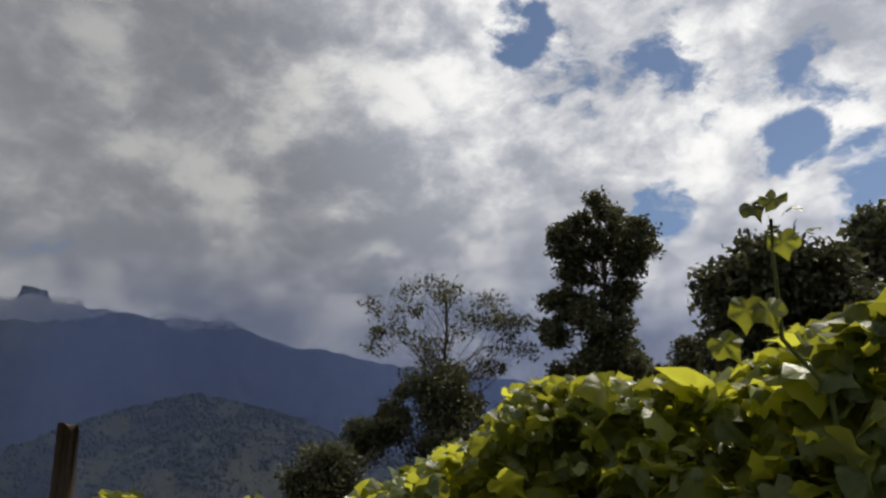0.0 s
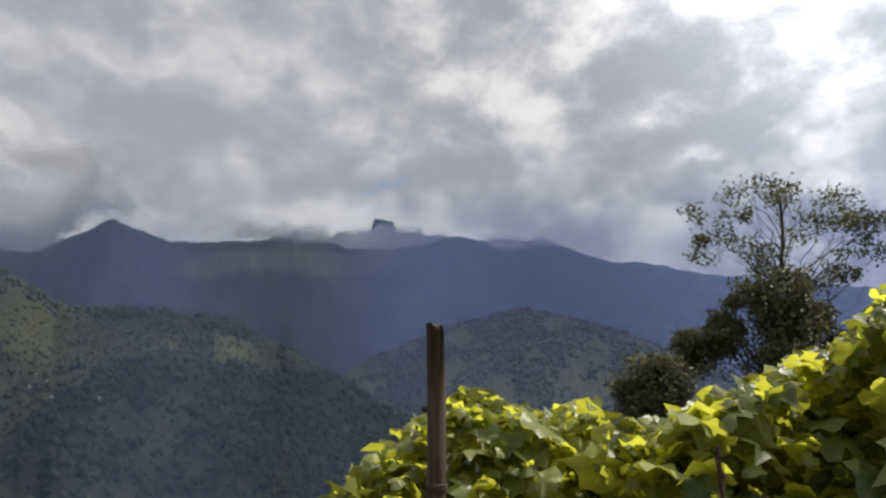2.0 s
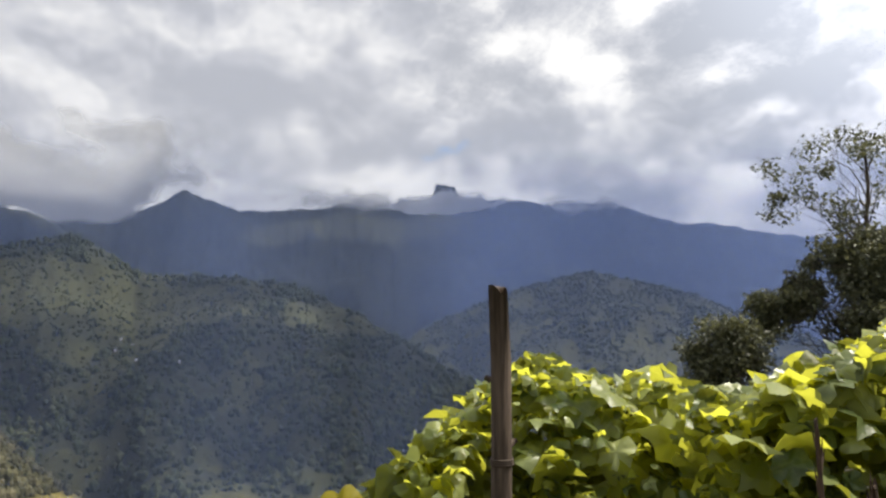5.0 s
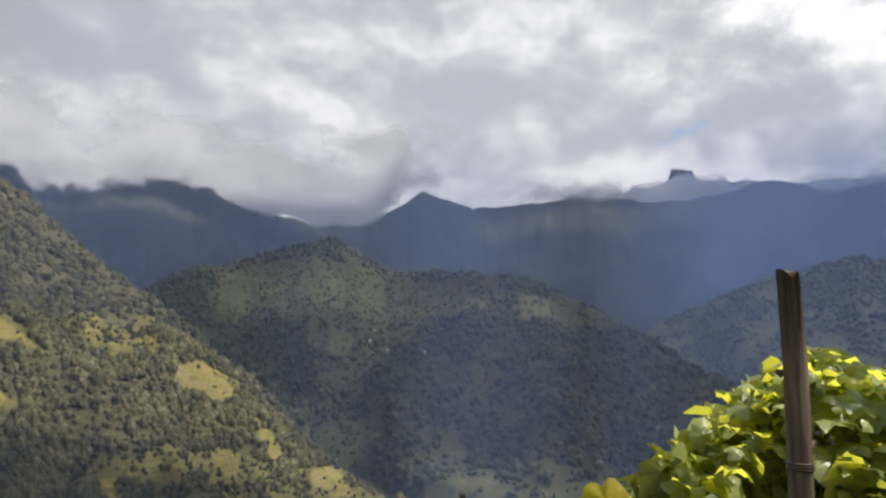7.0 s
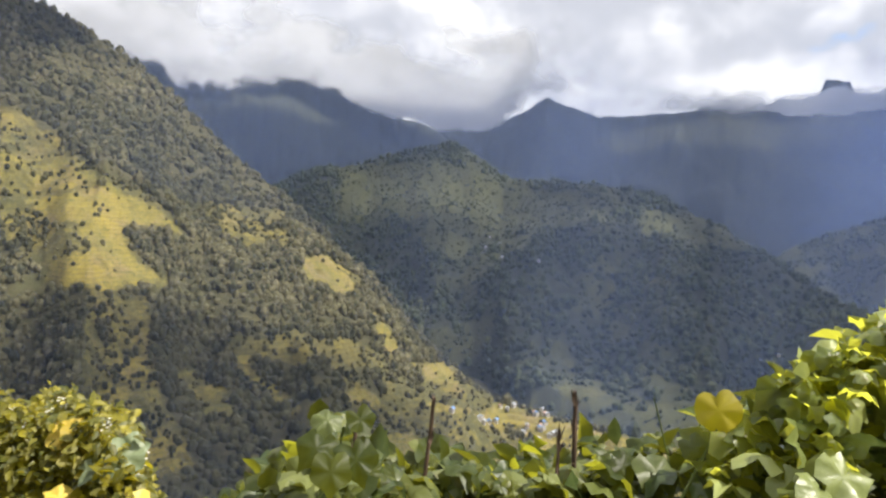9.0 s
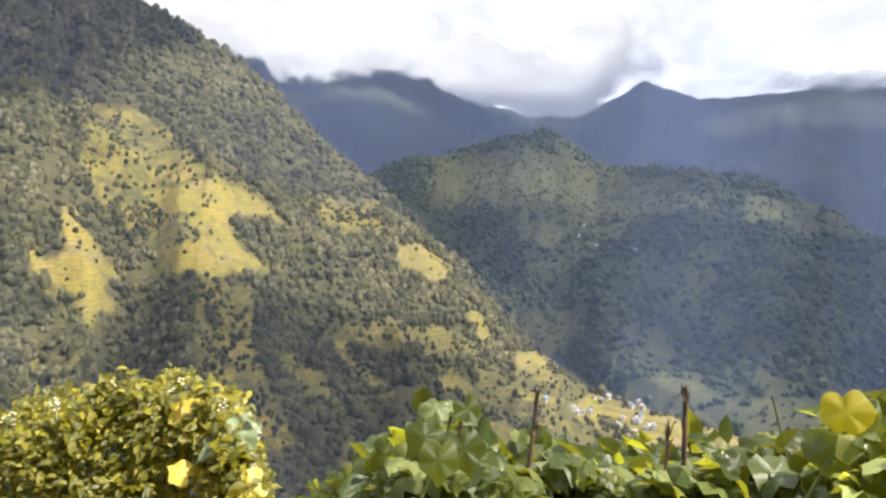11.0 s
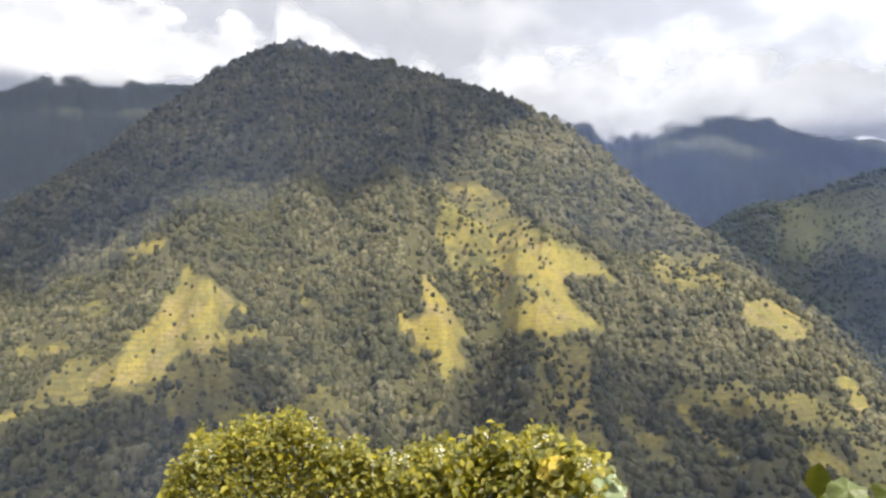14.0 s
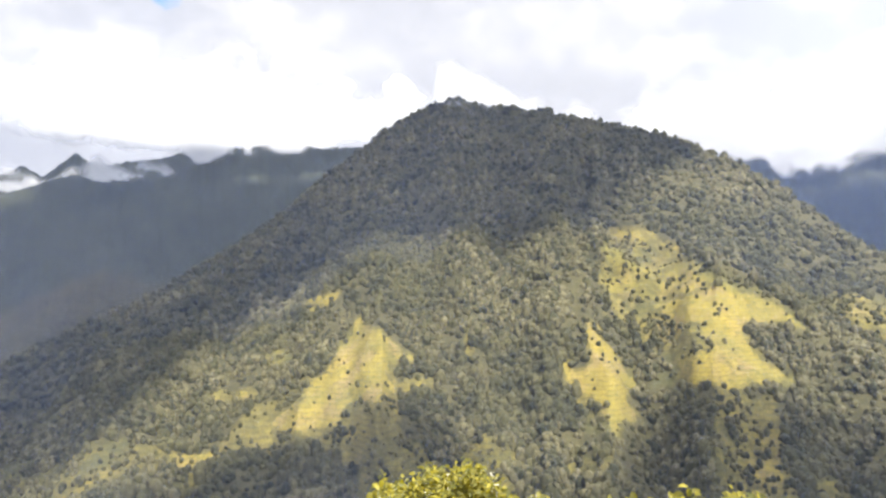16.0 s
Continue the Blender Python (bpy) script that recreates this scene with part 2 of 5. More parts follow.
PALE_LEAF = leaf_material("pale_leaf", (0.16, 0.20, 0.10), (0.22, 0.26, 0.14), (0.3, 0.34, 0.1), 0.3, 0.45)
YELLOW_LEAF = leaf_material("yellow_leaf", (0.60, 0.45, 0.06), (0.74, 0.60, 0.13), (0.62, 0.48, 0.06), 0.4, 0.5)
GOLD_LEAF = leaf_material("gold_leaf", (0.36, 0.29, 0.02), (0.48, 0.40, 0.03), (0.62, 0.54, 0.02), 0.4, 0.5)
TREE_LEAF = leaf_material("tree_leaf", (0.075, 0.085, 0.05), (0.21, 0.22, 0.13), (0.28, 0.28, 0.12), 0.25, 0.5, True)
BARK = wood_material("bark", (0.06, 0.048, 0.035), (0.14, 0.115, 0.085), 6.0)
POST_WOOD = wood_material("post_wood", (0.045, 0.03, 0.022), (0.15, 0.11, 0.082))
DEAD_WOOD = wood_material("dead_wood", (0.045, 0.028, 0.018), (0.13, 0.08, 0.052))
STEM = plain_material("stem", (0.16, 0.20, 0.05), 0.6, 0.0, 0.4, 30.0)
PETAL = plain_material("petal", (0.62, 0.60, 0.46), 0.6, 0.0, 0.2, 30.0)
CLOUD = cloud_material("cloud", (0.76, 0.78, 0.83), 0.97)
PLASTER = plain_material("plaster", (0.62, 0.58, 0.52), 0.9)
TIN_BLUE = plain_material("tin_blue", (0.22, 0.36, 0.62), 0.45, 0.3)
TIN_GREY = plain_material("tin_grey", (0.55, 0.58, 0.62), 0.4, 0.5)
TIN_RUST = plain_material("tin_rust", (0.40, 0.27, 0.20), 0.7)
DARK_WOOD = plain_material("dark_wood", (0.10, 0.07, 0.05), 0.7)


# ---------- helpers ----------
def mesh_object(name, verts, faces, mat, parent=None, label="", smooth=True):
    me = bpy.data.meshes.new(name)
    me.from_pydata(verts, [], faces)
    me.materials.append(mat)
    if smooth:
        me.shade_smooth()
    ob = new(name, me)
    ob.parent = parent
    return tagged(ob, label)


def array_mesh(name, verts, tris, mat, parent=None, label="", smooth=True, values=None):
    """A mesh from numpy arrays of vertices (n, 3) and triangles or quads (m, k)."""
    verts, tris = np.asarray(verts, np.float32), np.asarray(tris, np.int32)
    me = bpy.data.meshes.new(name)
    k = tris.shape[1]
    me.vertices.add(len(verts))
    me.vertices.foreach_set("co", verts.ravel())
    me.loops.add(tris.size)
    me.loops.foreach_set("vertex_index", tris.ravel())
    me.polygons.add(len(tris))
    me.polygons.foreach_set("loop_start", np.arange(0, tris.size, k, dtype=np.int32))
    me.polygons.foreach_set("use_smooth", np.full(len(tris), smooth))
    for key, value in (values or {}).items():
        me.attributes.new(key, "FLOAT", "POINT").data.foreach_set("value", np.asarray(value, np.float32).ravel())
    me.update(calc_edges=True)
    me.validate()
    me.materials.append(mat)
    ob = new(name, me)
    ob.parent = parent
    return tagged(ob, label)


def part(name, bm, mat, parent=None, label="", smooth=True):
    me = bpy.data.meshes.new(name)
    bm.to_mesh(me)
    bm.free()
    me.materials.append(mat)
    if smooth:
        me.shade_smooth()
    ob = new(name, me)
    ob.parent = parent
    return tagged(ob, label)


def empty(name, place, label, category, group="", kind=""):
    ob = new(name)
    ob.location = place
    ob.empty_display_size = 0.1
    return tagged(ob, label, category, group, kind)


def tube(bm, points, radii, sides=8, wobble=0.0, rng=random):
    """A tapered tube along points, closed at both ends."""
    rings = []
    pts = [Vector(p) for p in points]
    for i, (p, r) in enumerate(zip(pts, radii)):
        d = (pts[min(i + 1, len(pts) - 1)] - pts[max(i - 1, 0)]).normalized()
        side = d.cross(Vector((0.3, 0.9, 0.2))).normalized()
        up = d.cross(side)
        rings.append([bm.verts.new(p + (side * math.cos(a) + up * math.sin(a)) * r * (1 + rng.uniform(-wobble, wobble)))
                      for a in (2 * math.pi * k / sides for k in range(sides))])
    for a, b in zip(rings, rings[1:]):
        for k in range(sides):
            bm.faces.new((a[k], a[(k + 1) % sides], b[(k + 1) % sides], b[k]))
    bm.faces.new(rings[0])
    bm.faces.new(rings[-1][::-1])


def bend(a, b, count, sag, rng):
    """Points from a to b on a slightly crooked line."""
    a, b = Vector(a), Vector(b)
    out = []
    for i in range(count):
        t = i / (count - 1)
        k = math.sin(math.pi * t)
        out.append(a.lerp(b, t) + Vector((rng.uniform(-sag, sag), rng.uniform(-sag, sag), rng.uniform(-sag, sag))) * k)
    return out


def fbm(x, y, octaves=4, gain=0.5, seed=0):
    """Smooth value noise of numpy arrays, about -1 to 1."""
    total, amp, norm = np.zeros(np.broadcast(x, y).shape), 1.0, 0.0
    for o in range(octaves):
        fx, fy = np.floor(x), np.floor(y)
        ux, uy = x - fx, y - fy
        ux, uy = ux * ux * (3 - 2 * ux), uy * uy * (3 - 2 * uy)

        def h(i, j):
            v = np.sin((fx + i) * 127.1 + (fy + j) * 311.7 + (seed + o) * 74.7) * 43758.5453
            return v - np.floor(v)
        total += amp * (2 * ((h(0, 0) * (1 - ux) + h(1, 0) * ux) * (1 - uy) + (h(0, 1) * (1 - ux) + h(1, 1) * ux) * uy) - 1)
        norm += amp
        amp *= gain
        x, y = x * 2.03 + 17.3, y * 2.03 - 9.1
    return total / norm


# ---------- the land ----------
HILLS, RUGGED = {}, {}


def hill(name, rugged, crest, far, foot):
    """crest: bearing and height angle of the skyline; far: bearing and distance of the crest; foot: bearing, distance and height angle of the foot."""
    HILLS[name] = tuple(np.array(rows, float) for rows in (crest, far, foot))
    RUGGED[name] = rugged


hill("spur", 34.0,
     [(38, -17.6), (42.5, -16.0), (46.3, -15.4), (50.3, -14.7), (53.3, -14.2), (56, -13.6), (58.4, -12.0), (60.4, -10.6), (62.3, -9.0), (63.8, -7.4), (65.2, -5.8), (66.4, -4.5), (67.6, -3.7),
      (69.1, -2.4), (70.8, -0.9), (72.0, 0.3), (73.6, 1.6), (75.9, 3.2), (78.0, 4.9), (79.8, 6.4), (81.6, 8.0), (83.6, 9.8), (85.5, 11.2), (87.7, 12.4), (90.3, 13.6), (93.6, 14.8), (97.3, 15.9), (101, 16.7),
      (105.4, 17.2), (108.7, 18.0), (111, 17.2), (113.4, 16.1), (115.6, 14.6), (117.4, 13.3), (119.8, 11.2), (122.1, 9.3), (126.5, 6.0), (131.9, 2.4), (138.4, -0.9), (142.4, -3.1), (156, -10)],
     [(38, 760), (52, 840), (62, 920), (72, 1050), (80, 1180), (92, 1380), (108, 1540), (120, 1430), (131, 1270), (142, 1150), (156, 1000)],
     [(38, 560, -22), (52, 540, -23.5), (62, 500, -26), (76, 450, -26), (108, 430, -25), (156, 450, -25)])
hill("middle", 60.0,
     [(12, -13), (22, -8), (27.6, -5.0), (31.2, -3.4), (35.2, -0.9), (39.3, 1.7), (43.7, 3.6), (48.3, 4.5), (53, 4.5), (56.3, 4.7), (58.3, 6.3), (60.7, 7.4), (62.6, 6.9), (67.2, 5.5), (71.8, 4.5), (74.8, 3.2), (82, 0)],
     [(12, 1300), (22, 1400), (35, 1620), (48, 1880), (61, 2200), (72, 2120), (82, 2100)],
     [(12, 1000, -17), (22, 1000, -15), (35, 950, -14), (48, 960, -13.5), (53, 1050, -12), (58, 1300, -9), (67, 1450, -7), (82, 1600, -6)])
hill("eastern", 45.0, [(-12, -6), (0, -2), (8.5, 1.1), (12, 2.8), (16, 3.9), (20, 4.8), (25, 3.7), (30, 1.9), (34, 0), (42, -5)],
     [(-12, 2500), (8, 2650), (25, 2700), (42, 2500)], [(-12, 1800, -9), (12, 1750, -7.5), (20, 1700, -7), (34, 1900, -7), (42, 2000, -8)])
hill("shoulder", 60.0, [(59.5, 6.0), (62, 8.4), (65.4, 9.3), (69.3, 11.3), (73.5, 12.2), (78, 12.4), (82.5, 12.6), (88, 13.5), (100, 12)], [(59, 3000), (78, 3050), (100, 3200)], [(59, 2400, 1), (100, 2300, 1)])
hill("far", 85.0,
     [(-25, 3.5), (-8, 5), (2.4, 6.6), (7.1, 7.4), (10.2, 8.3), (11.9, 8.3), (15, 9.3), (17.7, 10.3), (22.5, 10.4), (27.2, 11.1), (32.1, 10.6), (36.8, 10.3), (40.1, 10.7), (42.4, 10.2), (48.8, 9.9), (50.8, 10.6), (53, 11.3), (55.5, 9.8), (58, 8.7), (66, 8.4), (80, 6)],
     [(-25, 3900), (15, 4000), (80, 4100)], [(-25, 3000, -3), (80, 3000, -2)])
hill("crag", 5.0, [(30.0, 9), (30.7, 12.1), (31.5, 12.35), (32.6, 12.3), (33.3, 9)], [(30, 4500)], [(30, 4200, 8)])
hill("western", 70.0, [(100, 12), (112, 14.0), (117, 14.2), (124, 14.0), (130, 13.6), (132.5, 12.5), (134.6, 12.2), (137, 11.4), (140.2, 10.2), (143, 8.9), (152, 6), (170, 2)], [(100, 3000)], [(100, 2000, -6)])
hill("peak", 60.0, [(134, 8), (136.5, 11.3), (138.3, 12.4), (140.3, 10.4), (141.7, 11.2), (144, 9.6), (150, 8)], [(134, 4300)], [(134, 3500, 0)])
VALLEY = -262.0


def smooth(t):
    t = np.clip(t, 0, 1)
    return t * t * (3 - 2 * t)


def terrace(x, y):
    """The hillside on which the camera stands, falling away to the valley."""
    b = radians(80)
    s = -x * math.sin(b) + y * math.cos(b)
    r = np.hypot(x, y)
    down = -0.56 * np.maximum(s - 1.8, 0)
    rise = 0.40 * np.minimum(np.maximum(-s - 1.5, 0), 60) - 0.25 * np.maximum(r - 190, 0) * (s <= 0)
    return down + rise + 0.06 * fbm(x * 0.8, y * 0.8, 4, 0.5, 3) * np.minimum(r / 3, 1) + 0.012 * np.minimum(r, 120) * fbm(x * 0.06, y * 0.06, 4, 0.5, 5)


# crest lines (+) and ravines (-) of the near mountain, by bearing: how high, then height angles and bearings down the line
FOLDS = [(0.0, (10, -20), (82, 52)), (-0.45, (10.3, 2.4, -4.8, -11.5, -15.6), (87.3, 82.0, 75.5, 69.0, 65.7)), (0.55, (7.8, 3.3, -2.0, -8.4, -14.8), (94.9, 88.2, 80.8, 74.2, 69.0)),
         (0.2, (6.9, -1.0, -6.5, -10.8, -17.3), (95.8, 86.7, 82.4, 77.7, 73.2)), (0.5, (7.3, -0.1, -5.7, -9.4, -16.0), (96.8, 91.0, 87.1, 86.1, 83.6)),
         (-0.7, (7.7, -0.2, -4.4, -8.1, -14.5), (97.9, 94.7, 93.0, 92.0, 91.2)), (0.75, (8.1, 2.1, -2.5, -7.2, -14.5), (99.6, 98.1, 96.6, 95.6, 96.4)),
         (-1.0, (10.1, 5.2, 0.6, -5.4, -14.3), (104.6, 102.9, 103.6, 103.0, 102.2)), (-0.15, (8.6, -0.4, -7.2, -14.2), (108.1, 107.9, 106.5, 105.9)), (-0.5, (8, 0, -8, -16), (111.5, 111, 110, 109)),
         (1.0, (6.3, 0.3, -3.9, -7.7, -13.7), (116.6, 116.9, 116.4, 115.8, 113.5)), (-0.5, (5.4, -0.6, -10.1), (122.7, 124.6, 126.3)), (0.4, (4, -10), (128, 133)), (-0.4, (2, -12), (134, 140)), (0.0, (0, -14), (142, 150))]


def spurs(az, el):
    """Height of the folds of the near mountain, from -1 in a ravine to 1 on a crest."""
    at = [np.interp(-el, -np.array(e_, float), a_) for _, e_, a_ in FOLDS]
    out = np.zeros(np.broadcast(az, el).shape)
    for (v0, *_), a0, (v1, *_), a1 in zip(FOLDS, at, FOLDS[1:], at[1:]):
        k_ = (az - a0) / np.maximum(a1 - a0, 0.3)
        out = np.where((k_ >= 0) & (k_ < 1), v0 + (v1 - v0) * (0.45 * k_ + 0.55 * smooth(k_)), out)
    return out


def land(az, r):
    """Height of the ground at a bearing (degrees) and distance, as arrays; the index of the hill too."""
    x, y = -r * np.sin(np.radians(az)), r * np.cos(np.radians(az))
    best = np.maximum(terrace(x, y), VALLEY + 12 * fbm(x * 0.004, y * 0.004, 3, 0.5, 8))
    who = np.zeros(best.shape)
    for i, (name, (t, far_, foot_)) in enumerate(HILLS.items(), 1):
        inside = (az > t[0, 0] - 8) & (az < t[-1, 0] + 8)
        el, rc = np.interp(az, t[:, 0], t[:, 1]), np.interp(az, far_[:, 0], far_[:, 1])
        rf, ef = np.interp(az, foot_[:, 0], foot_[:, 1]), np.interp(az, foot_[:, 0], foot_[:, 2])
        fade = np.clip(np.maximum(t[0, 0] - az, az - t[-1, 0]), 0, 99) * (12.0 if name == "crag" else 2.0)
        jag = 0.16 * fbm(az * 1.3, az * 0 + i, 5, 0.62, 20 + i)
        zc = 1.6 + rc * np.tan(np.radians(el + jag - fade))
        zf = 1.6 + rf * np.tan(np.radians(ef))
        f = (r - rf) / (rc - rf)
        slope = zf + (zc - zf) * (0.86 * f + 0.14 * np.clip(f, 0, 1) ** 2)
        slope = np.where(f < 0, zf + 0.75 * (r - rf), slope)
        slope = np.where(f > 1, zc - 0.55 * (r - rc), slope)
        gully = 1 - np.abs(fbm(az * 0.16 + 0.0004 * r, r * 0.0016, 3, 0.4, 40 + i)) * 2.2
        relief = fbm(x * 0.0045, y * 0.0045, 5, 0.55, 60 + i)
        inner = smooth(f / 0.15) * smooth((1 - f) / 0.22)
        slope = slope + RUGGED[name] * inner * (0.7 * gully - 0.33 + 0.7 * relief)
        if name == "spur":
            slope = slope + 5 * inner * fbm(x * 0.022, y * 0.022, 3, 0.5, 16) + 21 * inner * spurs(az + 2.2 * fbm(x * 0.008, y * 0.008, 4, 0.55, 15), np.degrees(np.arctan2(slope - 1.6, r)))
        slope = np.where(inside, slope, -900)
        who = np.where(slope > best, i, who)
        best = np.maximum(best, slope)
    return best, who


# crop land by bearing and height angle as seen from the terrace
CROPS = []


def crop(rich, *outline):
    """A field: how rich its crop is, and its outline."""
    CROPS.append((rich, list(outline)))


crop(1.0, (116.8, 0.3), (115.2, -0.7), (113.7, -2.1), (111.6, -3.8), (113.7, -3.7), (113.9, -5.1), (113.5, -6.5), (116.5, -7.3), (118.8, -8.5), (120.8, -8.7), (125.4, -9.3), (124.1, -8.1), (121.0, -6.3), (119.5, -4.3), (118.8, -2.2))
crop(0.8, (131.2, -10.0), (128.4, -9.7), (126.9, -10.3), (128.7, -11.4), (131.2, -11.3))
crop(0.75, (121.8, 1.5), (118.3, 2.3), (118.3, 1.2), (121.1, 0.5))
crop(1.0, (98.2, 0.0), (96.9, -1.1), (95.9, -2.9), (94.4, -4.7), (94.2, -6.1), (94.9, -6.9), (94.1, -8.0), (96.1, -9.6), (96.9, -7.4), (98.0, -5.9), (99.8, -6.6), (100.4, -4.3), (99.7, -2.9), (99.1, -4.3), (97.3, -4.1), (97.7, -2.5))
crop(0.74, (94.9, 7.6), (92.5, 6.4), (89.6, 4.4), (86.7, 2.4), (89.6, 1.8), (93.3, 1.1), (96.2, 1.7), (94.3, 3.6), (91.5, 4.6), (93.4, 6.5))
crop(1.0, (93.8, 0.3), (89.6, 1.9), (86.7, 2.1), (83.9, 0.3), (80.8, -2.0), (84.8, -0.9), (86.2, -1.4), (85.9, -2.4), (84.3, -3.7), (81.9, -5.5), (83.3, -5.8), (85.6, -5.4), (87.5, -5.9), (90.1, -5.3), (89.7, -4.1), (88.3, -2.9), (89.5, -1.5), (92.4, -0.4))
crop(0.66, (93.5, 0.2), (89.6, -1.4), (88.4, -2.9), (90.2, -5.4), (92.4, -3.8), (95.0, 0.6))
crop(0.64, (96.2, 7.0), (94.0, 7.0), (90.5, 4.5), (90, 1.8), (93.5, 0.2), (95.3, -0.8), (96.8, 2.5))
crop(0.6, (79.8, 1.4), (76.6, 1.0), (74.0, -0.6), (73.2, -2.2), (77.0, -2.4), (79.6, -1.2))
crop(0.66, (88.7, -6.2), (84.2, -6.1), (83.9, -8.8), (83.2, -11.5), (82.7, -14.2), (80.3, -19.2), (85.4, -19.5), (86.9, -16.1), (88.4, -11.7))
crop(0.85, (79.1, 0.4), (77.4, -0.0), (77.9, -1.4), (78.8, -0.7))
crop(1.0, (72.6, -2.8), (70.8, -2.5), (69.3, -3.6), (67.6, -4.5), (67.8, -5.7), (69.7, -5.5), (71.6, -4.7), (72.8, -4.0))
crop(0.95, (66.8, -6.6), (64.8, -8.3), (64.1, -10.2), (65.1, -10.8), (66.3, -8.9))
crop(1.0, (62.7, -11.0), (60.4, -11.0), (57.7, -13.0), (59.8, -13.2), (62.2, -12.4))
crop(1.2, (57.8, -15.0), (55.1, -13.9), (52.4, -14.3), (49.7, -14.9), (45.9, -15.5), (41.0, -16.1), (42.4, -17.0), (48.7, -17.3), (51.8, -17.4), (54.1, -16.3), (56.4, -16.2))
crop(1.0, (62.6, -14.2), (60.7, -14.0), (57.8, -14.5), (58.7, -15.2), (61.6, -15.1))
crop(0.9, (77.5, -10.6), (76.1, -10.7), (74.1, -13.4), (71.9, -15.1), (73.0, -15.7), (75.5, -13.4))
crop(0.8, (82.1, -11.6), (78.8, -12.5), (77.2, -15.2), (79.6, -15.3), (81.6, -13.4))
crop(1.0, (69.3, -13.7), (67.4, -13.0), (65.8, -14.0), (65.8, -15.0), (67.8, -14.5))
crop(1.0, (65.3, -16.7), (62.4, -16.4), (61.6, -18.2), (59.2, -18.8), (62.2, -20.6), (64.7, -18.8))
crop(0.35, (62.4, 6.2), (58.8, 5.6), (56.0, 4.2), (44.5, 3.4), (48, 1.5), (55, 0.2), (60, -3.2), (63, -1), (68, 4.6))
crop(0.62, (45.5, -12.6), (42, -12.8), (41, -13.4), (50, -13.5))


# smaller plots: bearing, height angle, half widths of both, richness
PLOTS = [(75.0, 0.6, 0.9, 0.6, 0.7), (71.5, -10.2, 1.3, 0.6, 0.7), (126.8, -6.1, 2.2, 0.6, 0.7), (123.1, -3.2, 1.6, 0.6, 0.6), (107.6, -2.3, 0.5, 1.8, 0.5), (97.9, -11.8, 2.2, 1.0, 0.6),
         (63.7, 5.1, 2.0, 0.5, 0.5), (58.1, 1.1, 1.6, 0.9, 0.5), (56.5, -2.1, 1.5, 0.5, 0.7), (59.5, -0.8, 1.5, 0.5, 0.6), (48.8, 3.8, 2.4, 0.4, 0.6), (53.0, 2.3, 2.6, 0.9, 0.5),
         (40.9, -2.0, 1.6, 0.4, 0.6), (31.4, -2.8, 1.2, 0.6, 0.6), (60.6, -4.2, 1.4, 0.5, 0.6), (46.6, -7.1, 1.6, 1.0, 0.45), (48.8, -12.3, 2.8, 0.5, 0.8), (49.4, -11.3, 2.2, 0.4, 0.6)]


def inside_polygon(px, py, poly):
    hit = np.zeros(px.shape, bool)
    for (x1, y1), (x2, y2) in zip(poly, poly[1:] + poly[:1]):
        if y1 != y2:
            hit ^= ((y1 > py) != (y2 > py)) & (px < (x2 - x1) * (py - y1) / (y2 - y1) + x1)
    return hit


def crop_mask(az, r, z):
    el = np.degrees(np.arctan2(z - 1.6, r))
    x, y = -r * np.sin(np.radians(az)), r * np.cos(np.radians(az))
    mask = np.zeros(az.shape)
    n1, n2 = fbm(x * 0.03, y * 0.03, 4, 0.65, 81), fbm(x * 0.03, y * 0.03, 4, 0.65, 82)
    for rich, poly in CROPS:
        near_ = (az > min(p[0] for p in poly) - 3) & (az < max(p[0] for p in poly) + 3)
        a1, e1, m1, m2 = az[near_], el[near_], n1[near_], n2[near_]
        soft_ = sum(inside_polygon(a1 + k_ * m1 + da, e1 + 0.6 * k_ * m2 + de, poly) for k_, da, de in ((0.4, 0.15, 0), (0.9, -0.15, 0.12), (1.5, 0.12, -0.12), (2.1, -0.12, 0.06))) / 4.0
        mask[near_] = np.maximum(mask[near_], rich * soft_)
    for a0, e0, wa, we, rich in PLOTS:
        near_ = (np.abs(az - a0) < 2 * wa) & (np.abs(el - e0) < 3 * we)
        q = np.hypot((az[near_] - a0 + 0.8 * n1[near_]) / wa, (el[near_] - e0 + 0.6 * n2[near_]) / we)
        q = q + 0.75 * fbm(x[near_] * 0.014, y[near_] * 0.014, 5, 0.65, 83)
        mask[near_] = np.maximum(mask[near_], rich * np.where(r[near_] > 1250, 0.75, 1.0) * smooth((1.15 - q) / 0.55))
    loose = fbm(x * 0.010 + 3, y * 0.010, 4, 0.55, 90)
    dull = (r < 1050) & (el < np.where(az < 84, -9.5, -5.5) + 2 * fbm(az * 0.2, el * 0, 2, 0.5, 4)) & (loose + np.where(az < 84, 0.24, 0.2 * spurs(az, el)) > 0.06)
    dull |= (r > 1000) & (r < 2700) & (el < 4) & (az < 62) & (loose > 0.22)
    dull |= (r > 1350) & (r < 2300) & (el > 0.5) & (az > 40) & (az < 70) & (loose > 0.05)
    mask = np.maximum(mask, 0.5 * dull)
    mask = np.maximum(mask, 0.72 * (dull & (loose > 0.40) & (az < 80) & (r < 800)))
    return mask * (r > 300)


